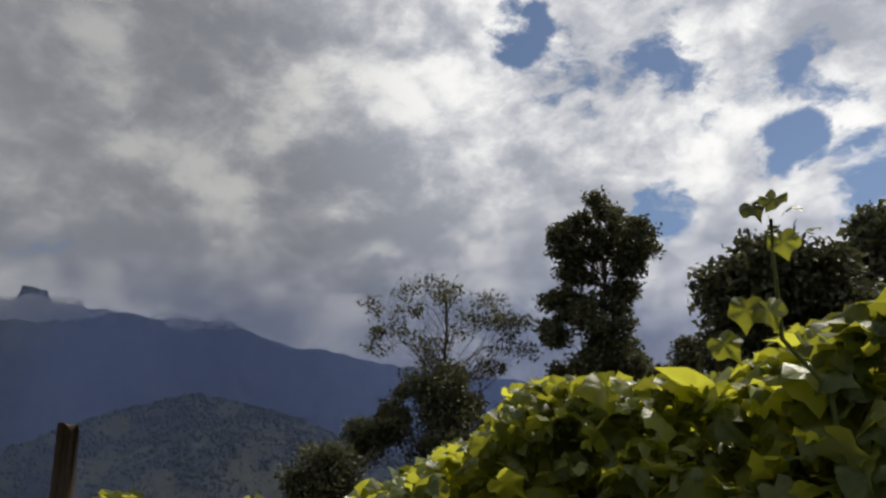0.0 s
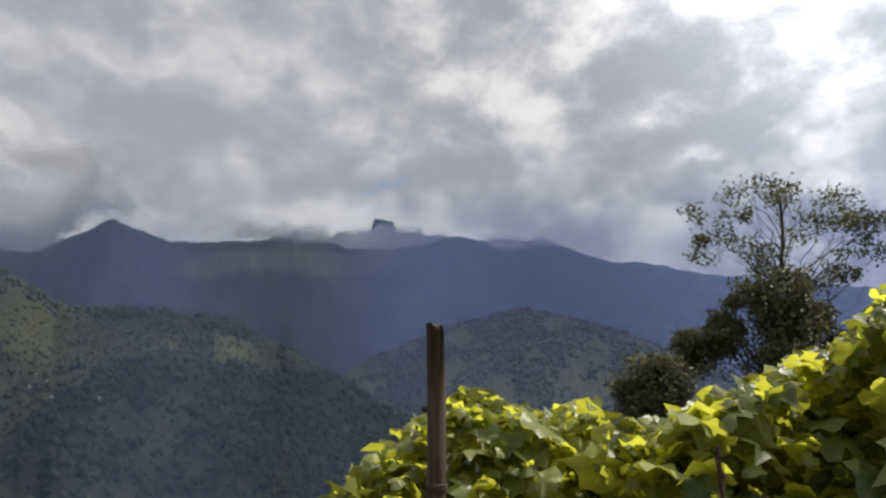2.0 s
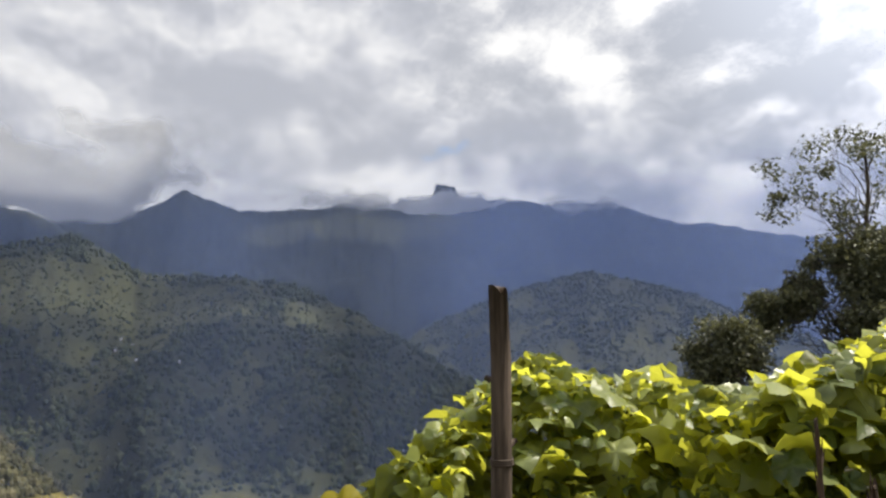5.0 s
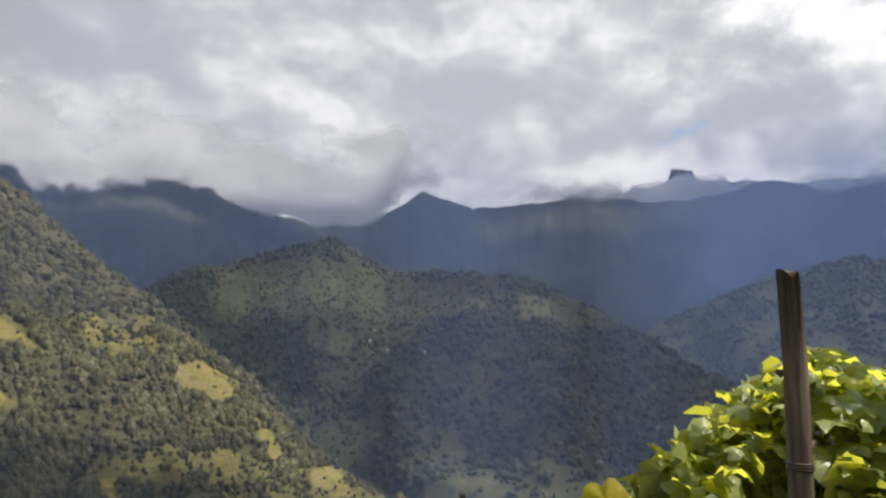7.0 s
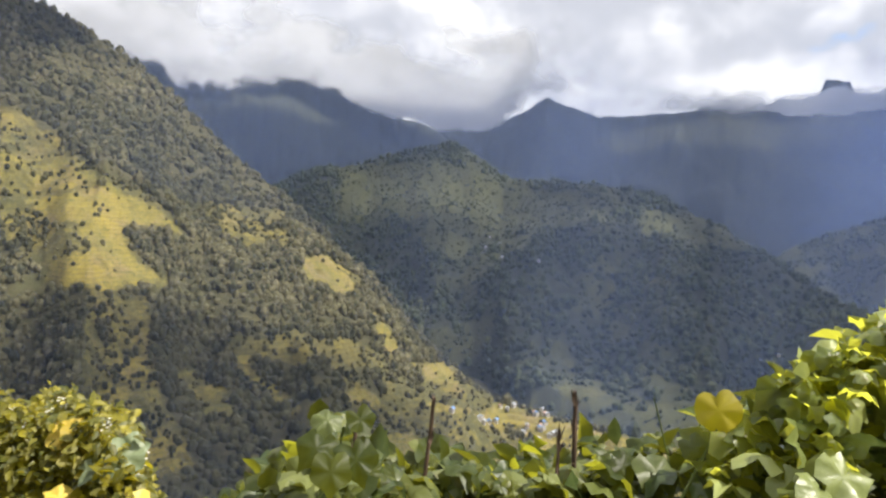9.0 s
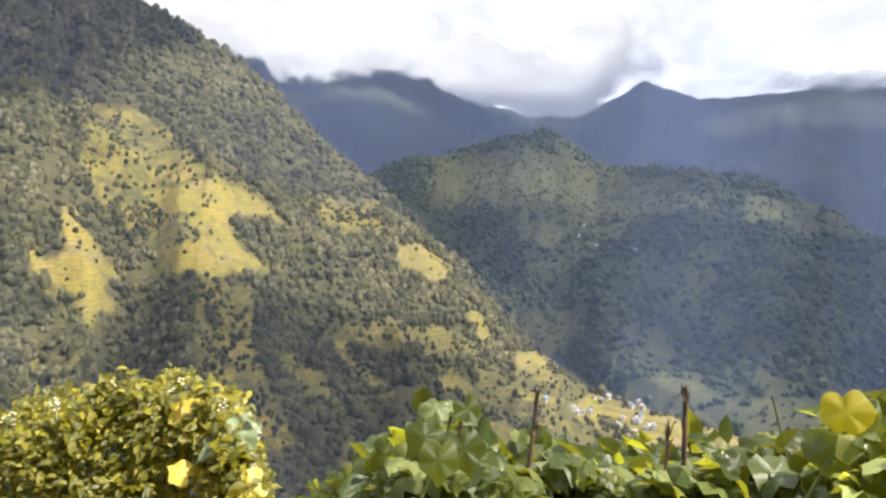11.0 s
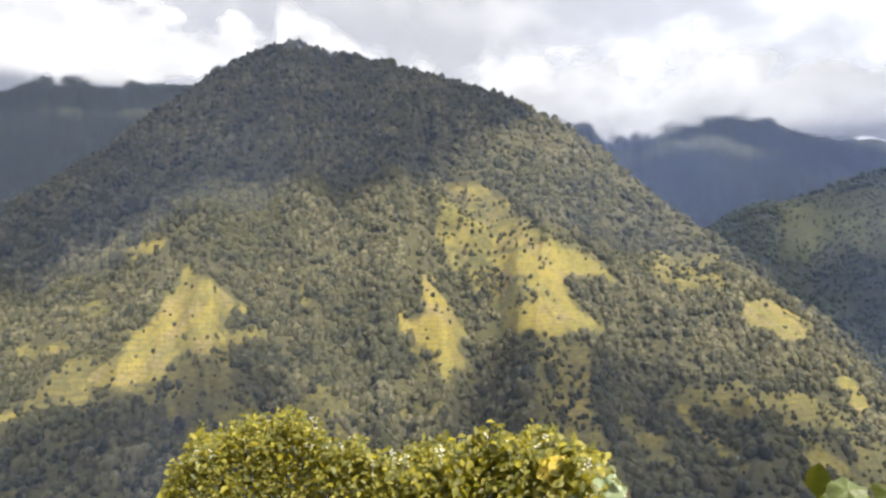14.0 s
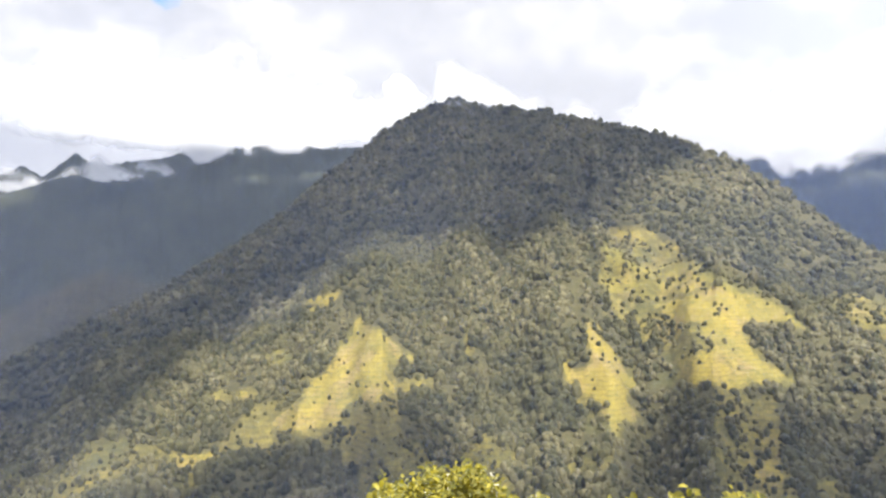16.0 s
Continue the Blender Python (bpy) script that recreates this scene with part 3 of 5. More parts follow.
az_axis = np.concatenate([np.linspace(-180, -46, 50, endpoint=False), np.linspace(-46, 36, 210, endpoint=False), np.linspace(36, 146, 620, endpoint=False), np.linspace(146, 180, 20)])
r_axis = np.concatenate([[0.0], np.geomspace(0.3, 400, 90, endpoint=False), np.linspace(400, 1600, 250, endpoint=False), np.linspace(1600, 4950, 115)])
AZ, RR = np.meshgrid(az_axis, r_axis)
ZZ, WHO = land(AZ, RR)
FIELD = crop_mask(AZ, RR, ZZ)
steps = np.floor(ZZ / 3.2) * 3.2 + 3.2 * smooth((ZZ / 3.2 - np.floor(ZZ / 3.2) - 0.55) / 0.45)
ZZ = np.where((FIELD > 0.3) & (RR < 1300), steps, ZZ)
rough_canopy = fbm(AZ * 2.2, RR * 0.012, 4, 0.6, 70) * 9 * smooth((RR - 1900) / 600)
ZZ = ZZ + rough_canopy
na, nr = len(az_axis), len(r_axis)
ground_verts = np.stack([-RR * np.sin(np.radians(AZ)), RR * np.cos(np.radians(AZ)), ZZ], -1).reshape(-1, 3)
i, j = np.meshgrid(np.arange(nr - 1), np.arange(na - 1), indexing="ij")
k = (i * na + j).ravel()
ground_faces = np.stack([k, k + na, k + na + 1, k + 1], -1)
distance = np.where((WHO > 1) & (WHO < 4), FIELD < 0.3, smooth((RR - 2250) / 350))
ground = array_mesh("ground", ground_verts, ground_faces, LAND, values={"field": FIELD, "distance": distance, "pasture": (WHO > 1) & (WHO < 4)})
tagged(ground, "steep green valley sides with terraced yellow rice fields and wooded ridges", "hillside", kind="structure")


# ---------- woods on the slopes ----------
def blob(tufts, seed):
    """A tree crown far off: a lumpy core and loose tufts of leaves round it."""
    bm = bmesh.new()
    bmesh.ops.create_icosphere(bm, subdivisions=2 if tufts > 12 else 1, radius=0.9)
    rng = np.random.RandomState(seed)
    v = np.array([x.co for x in bm.verts])
    f = np.array([[x.index for x in face.verts] for face in bm.faces])
    bm.free()
    # several rounded boughs swell out of the core
    boughs = rng.normal(size=(8, 3))
    boughs /= np.linalg.norm(boughs, axis=1)[:, None]
    swell = np.max(np.clip((v @ boughs.T / 0.9 - 0.35) / 0.65, 0, 1), axis=1)
    v *= (0.74 + 0.36 * np.sqrt(swell) + rng.uniform(-0.09, 0.09, len(v)))[:, None]
    v[:, 2] += 0.12 * v[:, 0] * rng.uniform(-1, 1)
    d = rng.normal(size=(tufts, 3))
    d[:, 2] = np.abs(d[:, 2]) * 0.9 - 0.2
    d /= np.linalg.norm(d, axis=1)[:, None]
    centre = d * rng.uniform(0.86, 1.0, tufts)[:, None]
    side = np.cross(d, rng.normal(size=(tufts, 3)))
    side /= np.linalg.norm(side, axis=1)[:, None]
    other = np.cross(d, side)
    turn = rng.uniform(0, 2.1, tufts)[:, None] + np.array((0.0, 2.1, 4.2))
    corner = centre[:, None] + 0.34 * (np.cos(turn)[..., None] * side[:, None] + np.sin(turn)[..., None] * other[:, None]) + rng.normal(size=(tufts, 3, 3)) * 0.05
    return np.concatenate([v, corner.reshape(-1, 3)]), np.concatenate([f, len(v) + np.arange(tufts * 3).reshape(-1, 3)])


def woods(name, az0, az1, r0, r1, count, size, level, seed, mat, label, keep, hills):
    rng = np.random.RandomState(seed)
    r = np.sqrt(rng.uniform(r0 * r0, r1 * r1, count * 4))
    az = rng.uniform(az0, az1, count * 4)
    z, who = land(az, r)
    x, y = -r * np.sin(np.radians(az)), r * np.cos(np.radians(az))
    thin = fbm(x * 0.012, y * 0.012, 4, 0.6, 95) - np.where(who == 1, 0.3 * spurs(az, np.degrees(np.arctan2(z - 1.6, r))), 0)
    crop = crop_mask(az, r, z)
    good = np.isin(who, hills) & np.where(crop > 0.3, rng.uniform(size=len(r)) < np.where(r > 1250, 0.45, np.where(crop > 0.9, 0.03, np.where(crop > 0.7, 0.10, 0.22))) + 0.6 * ((fbm(x * 0.03, y * 0.03, 3, 0.6, 97) > 0.22) & (crop < 0.7)), thin + rng.uniform(-0.5, 0.5, len(r)) > keep)
    x, y, z = (a[good][:count] for a in (x, y, z))
    small = np.where(crop[good][:count] > 0.3, 0.55, 1.0) * (1 + 0.45 * fbm(x * 0.02, y * 0.02, 3, 0.5, 98))
    n = len(x)
    shapes = [blob(level, seed + s) for s in range(6)]
    verts, faces, base = [], [], 0
    for s, (v, f) in enumerate(shapes):
        pick = np.arange(n) % 6 == s
        m = pick.sum()
        w_ = size * np.clip(rng.lognormal(0, 0.36, m), 0.4, 1.8) * small[pick]
        turn = rng.uniform(0, 6.28, m)
        c, sn = np.cos(turn), np.sin(turn)
        px = (v[None, :, 0] * c[:, None] - v[None, :, 1] * sn[:, None]) * w_[:, None]
        py = (v[None, :, 0] * sn[:, None] + v[None, :, 1] * c[:, None]) * w_[:, None]
        pz = v[None, :, 2] * (w_ * rng.uniform(0.8, 1.9, m))[:, None]
        verts.append(np.stack([px + x[pick][:, None], py + y[pick][:, None], pz + (z[pick] + 0.35 * w_)[:, None]], -1).reshape(-1, 3))
        faces.append((f[None] + (np.arange(m) * len(v))[:, None, None] + base).reshape(-1, 3))
        base += m * len(v)
    ob = array_mesh(name, np.concatenate(verts), np.concatenate(faces), mat, smooth=False)
    return tagged(ob, label, "woodland", kind="stuff")


woods("woodland", 46, 150, 430, 680, 6500, 3.1, 14, 11, CANOPY, "broadleaf trees scattered thickly over the lower terraced slope", -0.22, [1])
woods("woodland", 46, 150, 660, 1000, 14500, 3.5, 12, 15, CANOPY, "broadleaf trees between fields on the sunlit slope", -0.3, [1])
woods("woodland", 56, 146, 960, 1600, 17000, 4.0, 8, 12, CANOPY, "dense grey-green forest below the mountain's summit", -0.6, [1])
woods("woodland", 25, 75, 300, 960, 2600, 3.2, 9, 17, CANOPY, "broadleaf trees along the valley floor", -0.45, [0])
woods("woodland", 18, 84, 900, 2250, 13000, 5.2, 4, 13, FAR_CANOPY, "dark forest on the hill in the middle of the valley", -0.3, [2])
woods("woodland", -5, 45, 1700, 2750, 10000, 4.6, 2, 14, FAR_CANOPY, "dark forest on the lower eastern hill", -0.25, [3])


# ---------- village ----------
def house(place, turn, size, roof_mat, label):
    l, wd, h = size
    top = empty("house", place, label, "house", "houses of the valley village")
    top.rotation_euler = (0, 0, turn)
    bm = bmesh.new()
    bmesh.ops.create_cube(bm, size=1.0, matrix=Matrix.Translation((0, 0, h / 2 - 1.0)) @ Matrix.Diagonal((l, wd, h + 2.0, 1)))
    for s in (-1, 1):
        a = [bm.verts.new((s * l / 2, y, z)) for y, z in ((-wd / 2, h), (wd / 2, h), (0, h + wd * 0.32))]
        bm.faces.new(a)
    part("wall", bm, PLASTER, top, smooth=False)
    bm = bmesh.new()
    for s in (-1, 1):
        a = [(-l / 2 - 0.6, s * (wd / 2 + 0.7), h - 0.25), (l / 2 + 0.6, s * (wd / 2 + 0.7), h - 0.25), (l / 2 + 0.6, 0, h + wd * 0.36), (-l / 2 - 0.6, 0, h + wd * 0.36)]
        lower, upper = [bm.verts.new(p) for p in a], [bm.verts.new((p[0], p[1], p[2] + 0.15)) for p in a]
        bm.faces.new(lower[::-1])
        bm.faces.new(upper)
        for q in range(4):
            bm.faces.new((lower[q], lower[(q + 1) % 4], upper[(q + 1) % 4], upper[q]))
    part("roof", bm, roof_mat, top, smooth=False)
    for name, x, z, a, b in (("door", 0.0, 0.95, 1.0, 1.9), ("window", -l * 0.3, 1.5, 0.9, 1.0), ("window", l * 0.3, 1.5, 0.9, 1.0)):
        bm = bmesh.new()
        bmesh.ops.create_cube(bm, size=1.0, matrix=Matrix.Translation((x, -wd / 2 - 0.03, z)) @ Matrix.Diagonal((a, 0.1, b, 1)))
        part(name, bm, DARK_WOOD, top, smooth=False)
    return top


def on_land(az, r):
    z = float(land(np.array([float(az)]), np.array([float(r)]))[0][0])
    p = heading(az) * r
    return Vector((p.x, p.y, z))


def range_at(az, el, r0, r1):
    """Distance at which the ground first shows at that height angle."""
    r = np.linspace(r0, r1, 500)
    z, _ = land(np.full(500, float(az)), r)
    seen = np.degrees(np.arctan2(z - 1.6, r)) >= el
    return float(r[np.argmax(seen)]) if seen.any() else r1


rng = random.Random(5)
blue_house = house(Vector((0, 0, -900)), 0, (6.2, 4.4, 3.2), TIN_BLUE, "small plastered house with a blue tin roof among terraces")
grey_house = house(Vector((0, 0, -900)), 0, (5.6, 4.0, 3.0), TIN_GREY, "small plastered house with a pale tin roof beside fields")
rust_house = house(Vector((0, 0, -900)), 0, (5.2, 3.8, 2.8), TIN_RUST, "small plastered house with a rusty brown roof beside fields")
spots = [(61.1, -17.9, 1), (60.7, -17.8, 0), (59.5, -14.9, 0), (54.3, -14.1, 0), (73.1, -14.8, 0)]
for a, e, count in ((56.4, -15.3, 5), (52.2, -14.6, 5), (52.0, -15.7, 7), (53.0, -16.6, 3), (50.9, -16.2, 4), (54.6, -14.3, 3)):
    spots += [(a + rng.gauss(0, 0.55), e + rng.gauss(0, 0.16), 0) for _ in range(count)]
spots += [(35.4 + rng.gauss(0, 1.2), -8.6 + rng.gauss(0, 0.5), 2) for _ in range(6)] + [(55.5 + rng.gauss(0, 1.5), -2.0 + rng.gauss(0, 0.7), 2) for _ in range(7)]
used = set()
for az, el, kind_ in spots:
    r = range_at(az, el, 600 if kind_ < 2 else 1000, 1500 if kind_ < 2 else 2300)
    source = blue_house if kind_ == 1 else rng.choice((blue_house, grey_house, grey_house, rust_house))
    m = Matrix.Translation(on_land(az, r)) @ Matrix.Rotation(radians(az) + math.pi / 2 + rng.uniform(-0.6, 0.6), 4, "Z")
    if source in used:
        copy_thing(source, m)
    else:
        source.matrix_world = m
        used.add(source)
for ob in (blue_house, grey_house, rust_house):
    if ob not in used:
        ob.matrix_world = Matrix.Translation(on_land(52.5, 800))


# ---------- clouds, added shade sheet, haze sheets ---
def cloud_bank(low, top, dist, seed, label, lobes=1.0, feather=2.4, full=4.2, lean=44):
    """A lumpy bank of cloud lying against the ridges; low gives bearing and height angle of its lower edge, feather the depth of its soft rim."""
    t = np.array(low, float)
    az0, az1, e0 = t[0, 0], t[-1, 0], t[:, 1].min() - 1.2 * lobes - 0.3 * feather
    nx, ny = 260, 76
    a, e = np.meshgrid(np.linspace(az0, az1, nx), np.linspace(e0, top, ny))
    lump = fbm(a * 0.36 / lobes, e * 0.5 / lobes, 3, 0.42, seed)
    round_ = 1 - 2.2 * np.abs(fbm(a * 0.55 / lobes, e * 0.7 / lobes, 4, 0.5, seed + 5))
    r = dist + lean * (e - e0) - 4 * lobes * lump
    z = 1.6 + r * np.tan(np.radians(e))
    verts = np.stack([-r * np.sin(np.radians(a)), r * np.cos(np.radians(a)), z], -1).reshape(-1, 3)
    i_, j_ = np.meshgrid(np.arange(ny - 1), np.arange(nx - 1), indexing="ij")
    q = (i_ * nx + j_).ravel()
    edge = e - np.interp(a, t[:, 0], t[:, 1]) + 0.25 + lobes * (0.45 * round_ + 0.4 * lump)
    wide = 0.3 * (az1 - az0)
    sides = smooth((a - az0) / wide) * smooth((az1 - a) / wide)
    thick = full * smooth((edge + 0.3 * feather) / feather) * smooth((top - e + 0.3 * (top - e0) * lump) / (0.85 * (top - e0))) * sides - 0.5
    ob = array_mesh("cloud", verts, np.stack([q, q + 1, q + nx + 1, q + nx], -1), CLOUD, values={"thick": thick})
    return tagged(ob, label, "cloud", "clouds on the ridges")


cloud_bank([(42, 11.8), (50, 11.2), (53.4, 11.3), (56.5, 9.7), (58.8, 8.7), (62.7, 8.8), (65.5, 9.5), (67.4, 10.2), (70.3, 11.4), (73.5, 11.4), (76.5, 10.9), (79.5, 10.5), (82.7, 10.3), (84, 11.6), (86, 12.2), (110, 13)], 20, 2640, 1,
           "soft white cloud pouring over the saddle and hiding the ridge's top", 1.1, 2.0)
cloud_bank([(94, 16), (112.6, 16.6), (116, 15.0), (118.4, 14.6), (121.2, 13.9), (123.9, 13.7), (127.5, 13.6), (129.6, 12.6), (131, 13.2), (134, 13.2), (150, 13.4)], 23, 2650, 3, "white cloud spilling along the western crest", 0.8, 1.8)
cloud_bank([(128.4, 11.8), (133, 11.0), (136, 10.5), (140.6, 11.2)], 13.4, 2690, 7, "low white wisps against the western ridge", 0.6, 1.3, 2.8)
cloud_bank([(136, 10.4), (139.5, 9.9), (142, 9.2), (146, 9.0)], 12.2, 3350, 8, "white wisps between the western ridge and the peak behind", 0.6, 1.3, 2.8)
cloud_bank([(32.6, 10.9), (37.3, 10.2), (40, 10.5), (42.6, 10.3), (49, 10.8)], 13.4, 3870, 5, "small bright cloud resting on the far ridge", 0.7, 1.4, 2.2, 6)
cloud_bank([(24.0, 11.0), (28.7, 10.5), (31, 10.2), (33.8, 10.2), (39, 10.6)], 12.0, 3870, 6, "white cloud cutting off a dark crag from the far ridge", 0.5, 0.7, 6.0, 6)
cloud_bank([(15.5, 10.2), (20.6, 9.9), (25.5, 10.3)], 11.8, 3880, 9, "faint wisp of cloud on the far ridge", 0.6, 1.0, 3.0, 6)
cloud_bank([(101, 17.6), (105, 16.9), (107, 16.5), (108.4, 17.3), (112, 17.6)], 20, 1390, 12, "small white puff of cloud drifting past the summit", 0.8, 1.4, 2.0)


def shade_deck(height=3250.0, step=45.0):
    """Unseen cloud sheet added to shade the ridges, open over the near slope."""
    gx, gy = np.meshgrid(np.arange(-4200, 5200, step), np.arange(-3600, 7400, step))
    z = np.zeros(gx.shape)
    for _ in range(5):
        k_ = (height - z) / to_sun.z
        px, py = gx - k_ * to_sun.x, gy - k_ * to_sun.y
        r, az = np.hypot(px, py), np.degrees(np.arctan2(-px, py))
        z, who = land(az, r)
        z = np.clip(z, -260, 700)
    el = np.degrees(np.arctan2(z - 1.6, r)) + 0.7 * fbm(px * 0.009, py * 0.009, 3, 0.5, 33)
    # shade shaped for the near mountain: summit, a sunlit belt, again at the foot
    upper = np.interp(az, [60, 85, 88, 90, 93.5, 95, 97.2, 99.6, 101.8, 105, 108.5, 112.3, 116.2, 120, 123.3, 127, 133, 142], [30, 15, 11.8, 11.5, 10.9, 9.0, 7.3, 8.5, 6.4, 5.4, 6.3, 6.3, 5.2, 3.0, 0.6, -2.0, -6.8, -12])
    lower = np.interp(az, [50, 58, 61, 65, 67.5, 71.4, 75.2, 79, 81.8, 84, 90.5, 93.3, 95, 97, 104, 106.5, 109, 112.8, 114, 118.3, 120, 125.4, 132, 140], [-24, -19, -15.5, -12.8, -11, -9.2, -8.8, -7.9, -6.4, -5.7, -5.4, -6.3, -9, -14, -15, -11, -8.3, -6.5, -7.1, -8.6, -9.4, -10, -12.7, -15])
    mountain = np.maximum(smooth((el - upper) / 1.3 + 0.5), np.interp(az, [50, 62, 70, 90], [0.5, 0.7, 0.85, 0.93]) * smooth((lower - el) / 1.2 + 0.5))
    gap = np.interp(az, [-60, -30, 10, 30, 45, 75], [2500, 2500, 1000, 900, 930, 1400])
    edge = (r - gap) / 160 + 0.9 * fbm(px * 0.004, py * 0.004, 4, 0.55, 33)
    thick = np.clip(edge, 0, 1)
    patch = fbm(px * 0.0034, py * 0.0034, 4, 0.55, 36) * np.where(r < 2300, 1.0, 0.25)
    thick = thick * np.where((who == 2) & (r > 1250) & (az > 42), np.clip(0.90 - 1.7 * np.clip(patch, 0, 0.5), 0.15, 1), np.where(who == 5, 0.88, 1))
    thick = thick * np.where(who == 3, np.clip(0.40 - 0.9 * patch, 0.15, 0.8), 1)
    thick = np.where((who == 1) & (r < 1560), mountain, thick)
    # holes cut so that the sun lights the cloud banks
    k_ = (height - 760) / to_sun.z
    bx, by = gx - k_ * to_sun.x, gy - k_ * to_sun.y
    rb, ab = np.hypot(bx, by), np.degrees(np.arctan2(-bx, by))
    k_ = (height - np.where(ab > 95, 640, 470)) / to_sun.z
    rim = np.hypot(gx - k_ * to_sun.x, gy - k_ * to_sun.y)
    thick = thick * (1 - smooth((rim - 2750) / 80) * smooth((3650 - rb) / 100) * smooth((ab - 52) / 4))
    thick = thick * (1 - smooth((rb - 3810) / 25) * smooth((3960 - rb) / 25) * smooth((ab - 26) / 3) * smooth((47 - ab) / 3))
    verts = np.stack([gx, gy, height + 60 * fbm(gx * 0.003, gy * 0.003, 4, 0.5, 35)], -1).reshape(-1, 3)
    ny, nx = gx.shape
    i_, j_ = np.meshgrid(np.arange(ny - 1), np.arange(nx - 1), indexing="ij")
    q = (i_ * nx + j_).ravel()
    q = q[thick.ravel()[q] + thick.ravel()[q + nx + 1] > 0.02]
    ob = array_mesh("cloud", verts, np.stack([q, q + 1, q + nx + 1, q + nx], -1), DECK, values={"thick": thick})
    return tagged(ob, "unseen cloud sheet added to shade the ridges, with holes placed for the sun", "cloud", kind="structure")


# white of the added sheet that blocks the sun from out of view
DECK, n_ = material("shade_deck")
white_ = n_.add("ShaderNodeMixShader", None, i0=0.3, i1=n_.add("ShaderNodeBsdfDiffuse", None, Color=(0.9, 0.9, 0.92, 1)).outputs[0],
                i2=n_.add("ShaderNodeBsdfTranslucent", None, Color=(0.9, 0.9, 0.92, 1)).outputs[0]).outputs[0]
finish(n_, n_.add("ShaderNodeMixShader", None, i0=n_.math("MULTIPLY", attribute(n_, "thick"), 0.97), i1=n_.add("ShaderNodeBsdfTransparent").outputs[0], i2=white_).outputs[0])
shade_deck()

# distance haze painted as a see-through blue colour
HAZE_SHEET, n_ = material("haze")
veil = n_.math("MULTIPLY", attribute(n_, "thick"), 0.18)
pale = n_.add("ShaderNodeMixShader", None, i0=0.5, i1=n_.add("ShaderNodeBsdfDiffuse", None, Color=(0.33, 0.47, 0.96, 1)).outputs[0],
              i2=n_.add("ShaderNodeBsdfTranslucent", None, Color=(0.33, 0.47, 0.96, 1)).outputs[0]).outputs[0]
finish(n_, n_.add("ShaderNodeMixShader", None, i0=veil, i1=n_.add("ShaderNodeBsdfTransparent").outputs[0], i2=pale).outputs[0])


# a curved blue sheet added before the hills to imitate haze
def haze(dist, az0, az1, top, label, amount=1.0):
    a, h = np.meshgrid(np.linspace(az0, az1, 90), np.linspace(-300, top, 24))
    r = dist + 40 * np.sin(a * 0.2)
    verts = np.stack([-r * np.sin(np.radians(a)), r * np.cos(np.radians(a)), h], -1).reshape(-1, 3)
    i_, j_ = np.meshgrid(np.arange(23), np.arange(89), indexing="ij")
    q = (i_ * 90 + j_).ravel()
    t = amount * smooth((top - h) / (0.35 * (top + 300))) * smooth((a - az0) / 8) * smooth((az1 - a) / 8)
    ob = array_mesh("haze", verts, np.stack([q, q + 1, q + 91, q + 90], -1), HAZE_SHEET, values={"thick": t})
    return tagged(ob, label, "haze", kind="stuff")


haze(2350, 44, 106, 700, "thin blue sheet imitating haze before the shoulder of the far ridge", 1.5)
haze(1670, -40, 38, 620, "thin blue sheet imitating haze before the eastern hill", 1.3)
haze(2790, -50, 36, 800, "denser blue sheet imitating haze on the sunward side of the far ridge", 1.5)
haze(2860, -40, 56, 800, "thin blue sheet imitating haze before the far ridges", 1.2)
haze(1850, 96, 175, 760, "thin blue sheet imitating haze before the western ridge", 0.4)
haze(900, -30, 70, 330, "faint blue sheet imitating haze in the valley", 0.55)
haze(960, 60, 172, 560, "faint blue sheet imitating haze before the summit", 0.2)
haze(390, 30, 165, 420, "faint blue sheet imitating haze before the mountain", 0.42)


# ---------- leaves ----------
def vine_leaf(seed, size=1.0, segments=22, lobed=0.048):
    """A broad five-cornered heart-shaped leaf, stalk at the origin, tip along +y."""
    r_ = random.Random(seed)
    droop, fold, wave = r_.uniform(0.25, 0.95), r_.uniform(0.0, 0.55), r_.uniform(0.07, 0.16)
    verts, faces = [(0, 0, 0)], []
    for ring in (0.5, 1.0):
        for s in range(segments):
            t = 2 * math.pi * s / segments
            d = math.pi - abs(t - math.pi)
            rad = 0.60 - 0.04 * math.cos(d) + lobed * math.cos(5 * d) - 0.26 * max(0.0, (d - 2.6) / 0.54) ** 1.5
            rad = max(0.12, rad) * ring * (1 + r_.uniform(-0.03, 0.03)) + (0.20 * ring if d < 0.2 else 0)
            x, y = rad * math.sin(t), rad * math.cos(t)
            z = -droop * (x * x + y * y) + fold * abs(x) * 0.6 + wave * math.sin(5 * t + seed) * ring
            verts.append((x * size, y * size, z * size))
    for s in range(segments):
        n2 = (s + 1) % segments
        faces.append((0, 1 + n2, 1 + s))
        faces.append((1 + s, 1 + n2, 1 + segments + n2, 1 + segments + s))
    return verts, faces


def small_leaf(seed):
    """A pointed oval leaf of six triangles."""
    r_ = random.Random(seed)
    d, c = r_.uniform(0.05, 0.3), r_.uniform(0.05, 0.25)
    v = [(0, 0, 0), (0.28, 0.32, c), (-0.28, 0.32, c), (0, 0.4, 0), (0.22, 0.68, c - d * 0.4), (-0.22, 0.68, c - d * 0.4), (0, 1, -d)]
    f = [(0, 1, 3), (0, 3, 2), (1, 4, 3), (2, 3, 5), (3, 4, 6), (3, 6, 5)]
    return np.array(v), np.array(f)


def facing(normal, spin):
    """Rotation whose z axis is normal, turned about it."""
    z_ = Vector(normal).normalized()
    return (z_.to_track_quat("Z", "Y").to_matrix() @ Matrix.Rotation(spin, 3, "Z")).to_4x4()


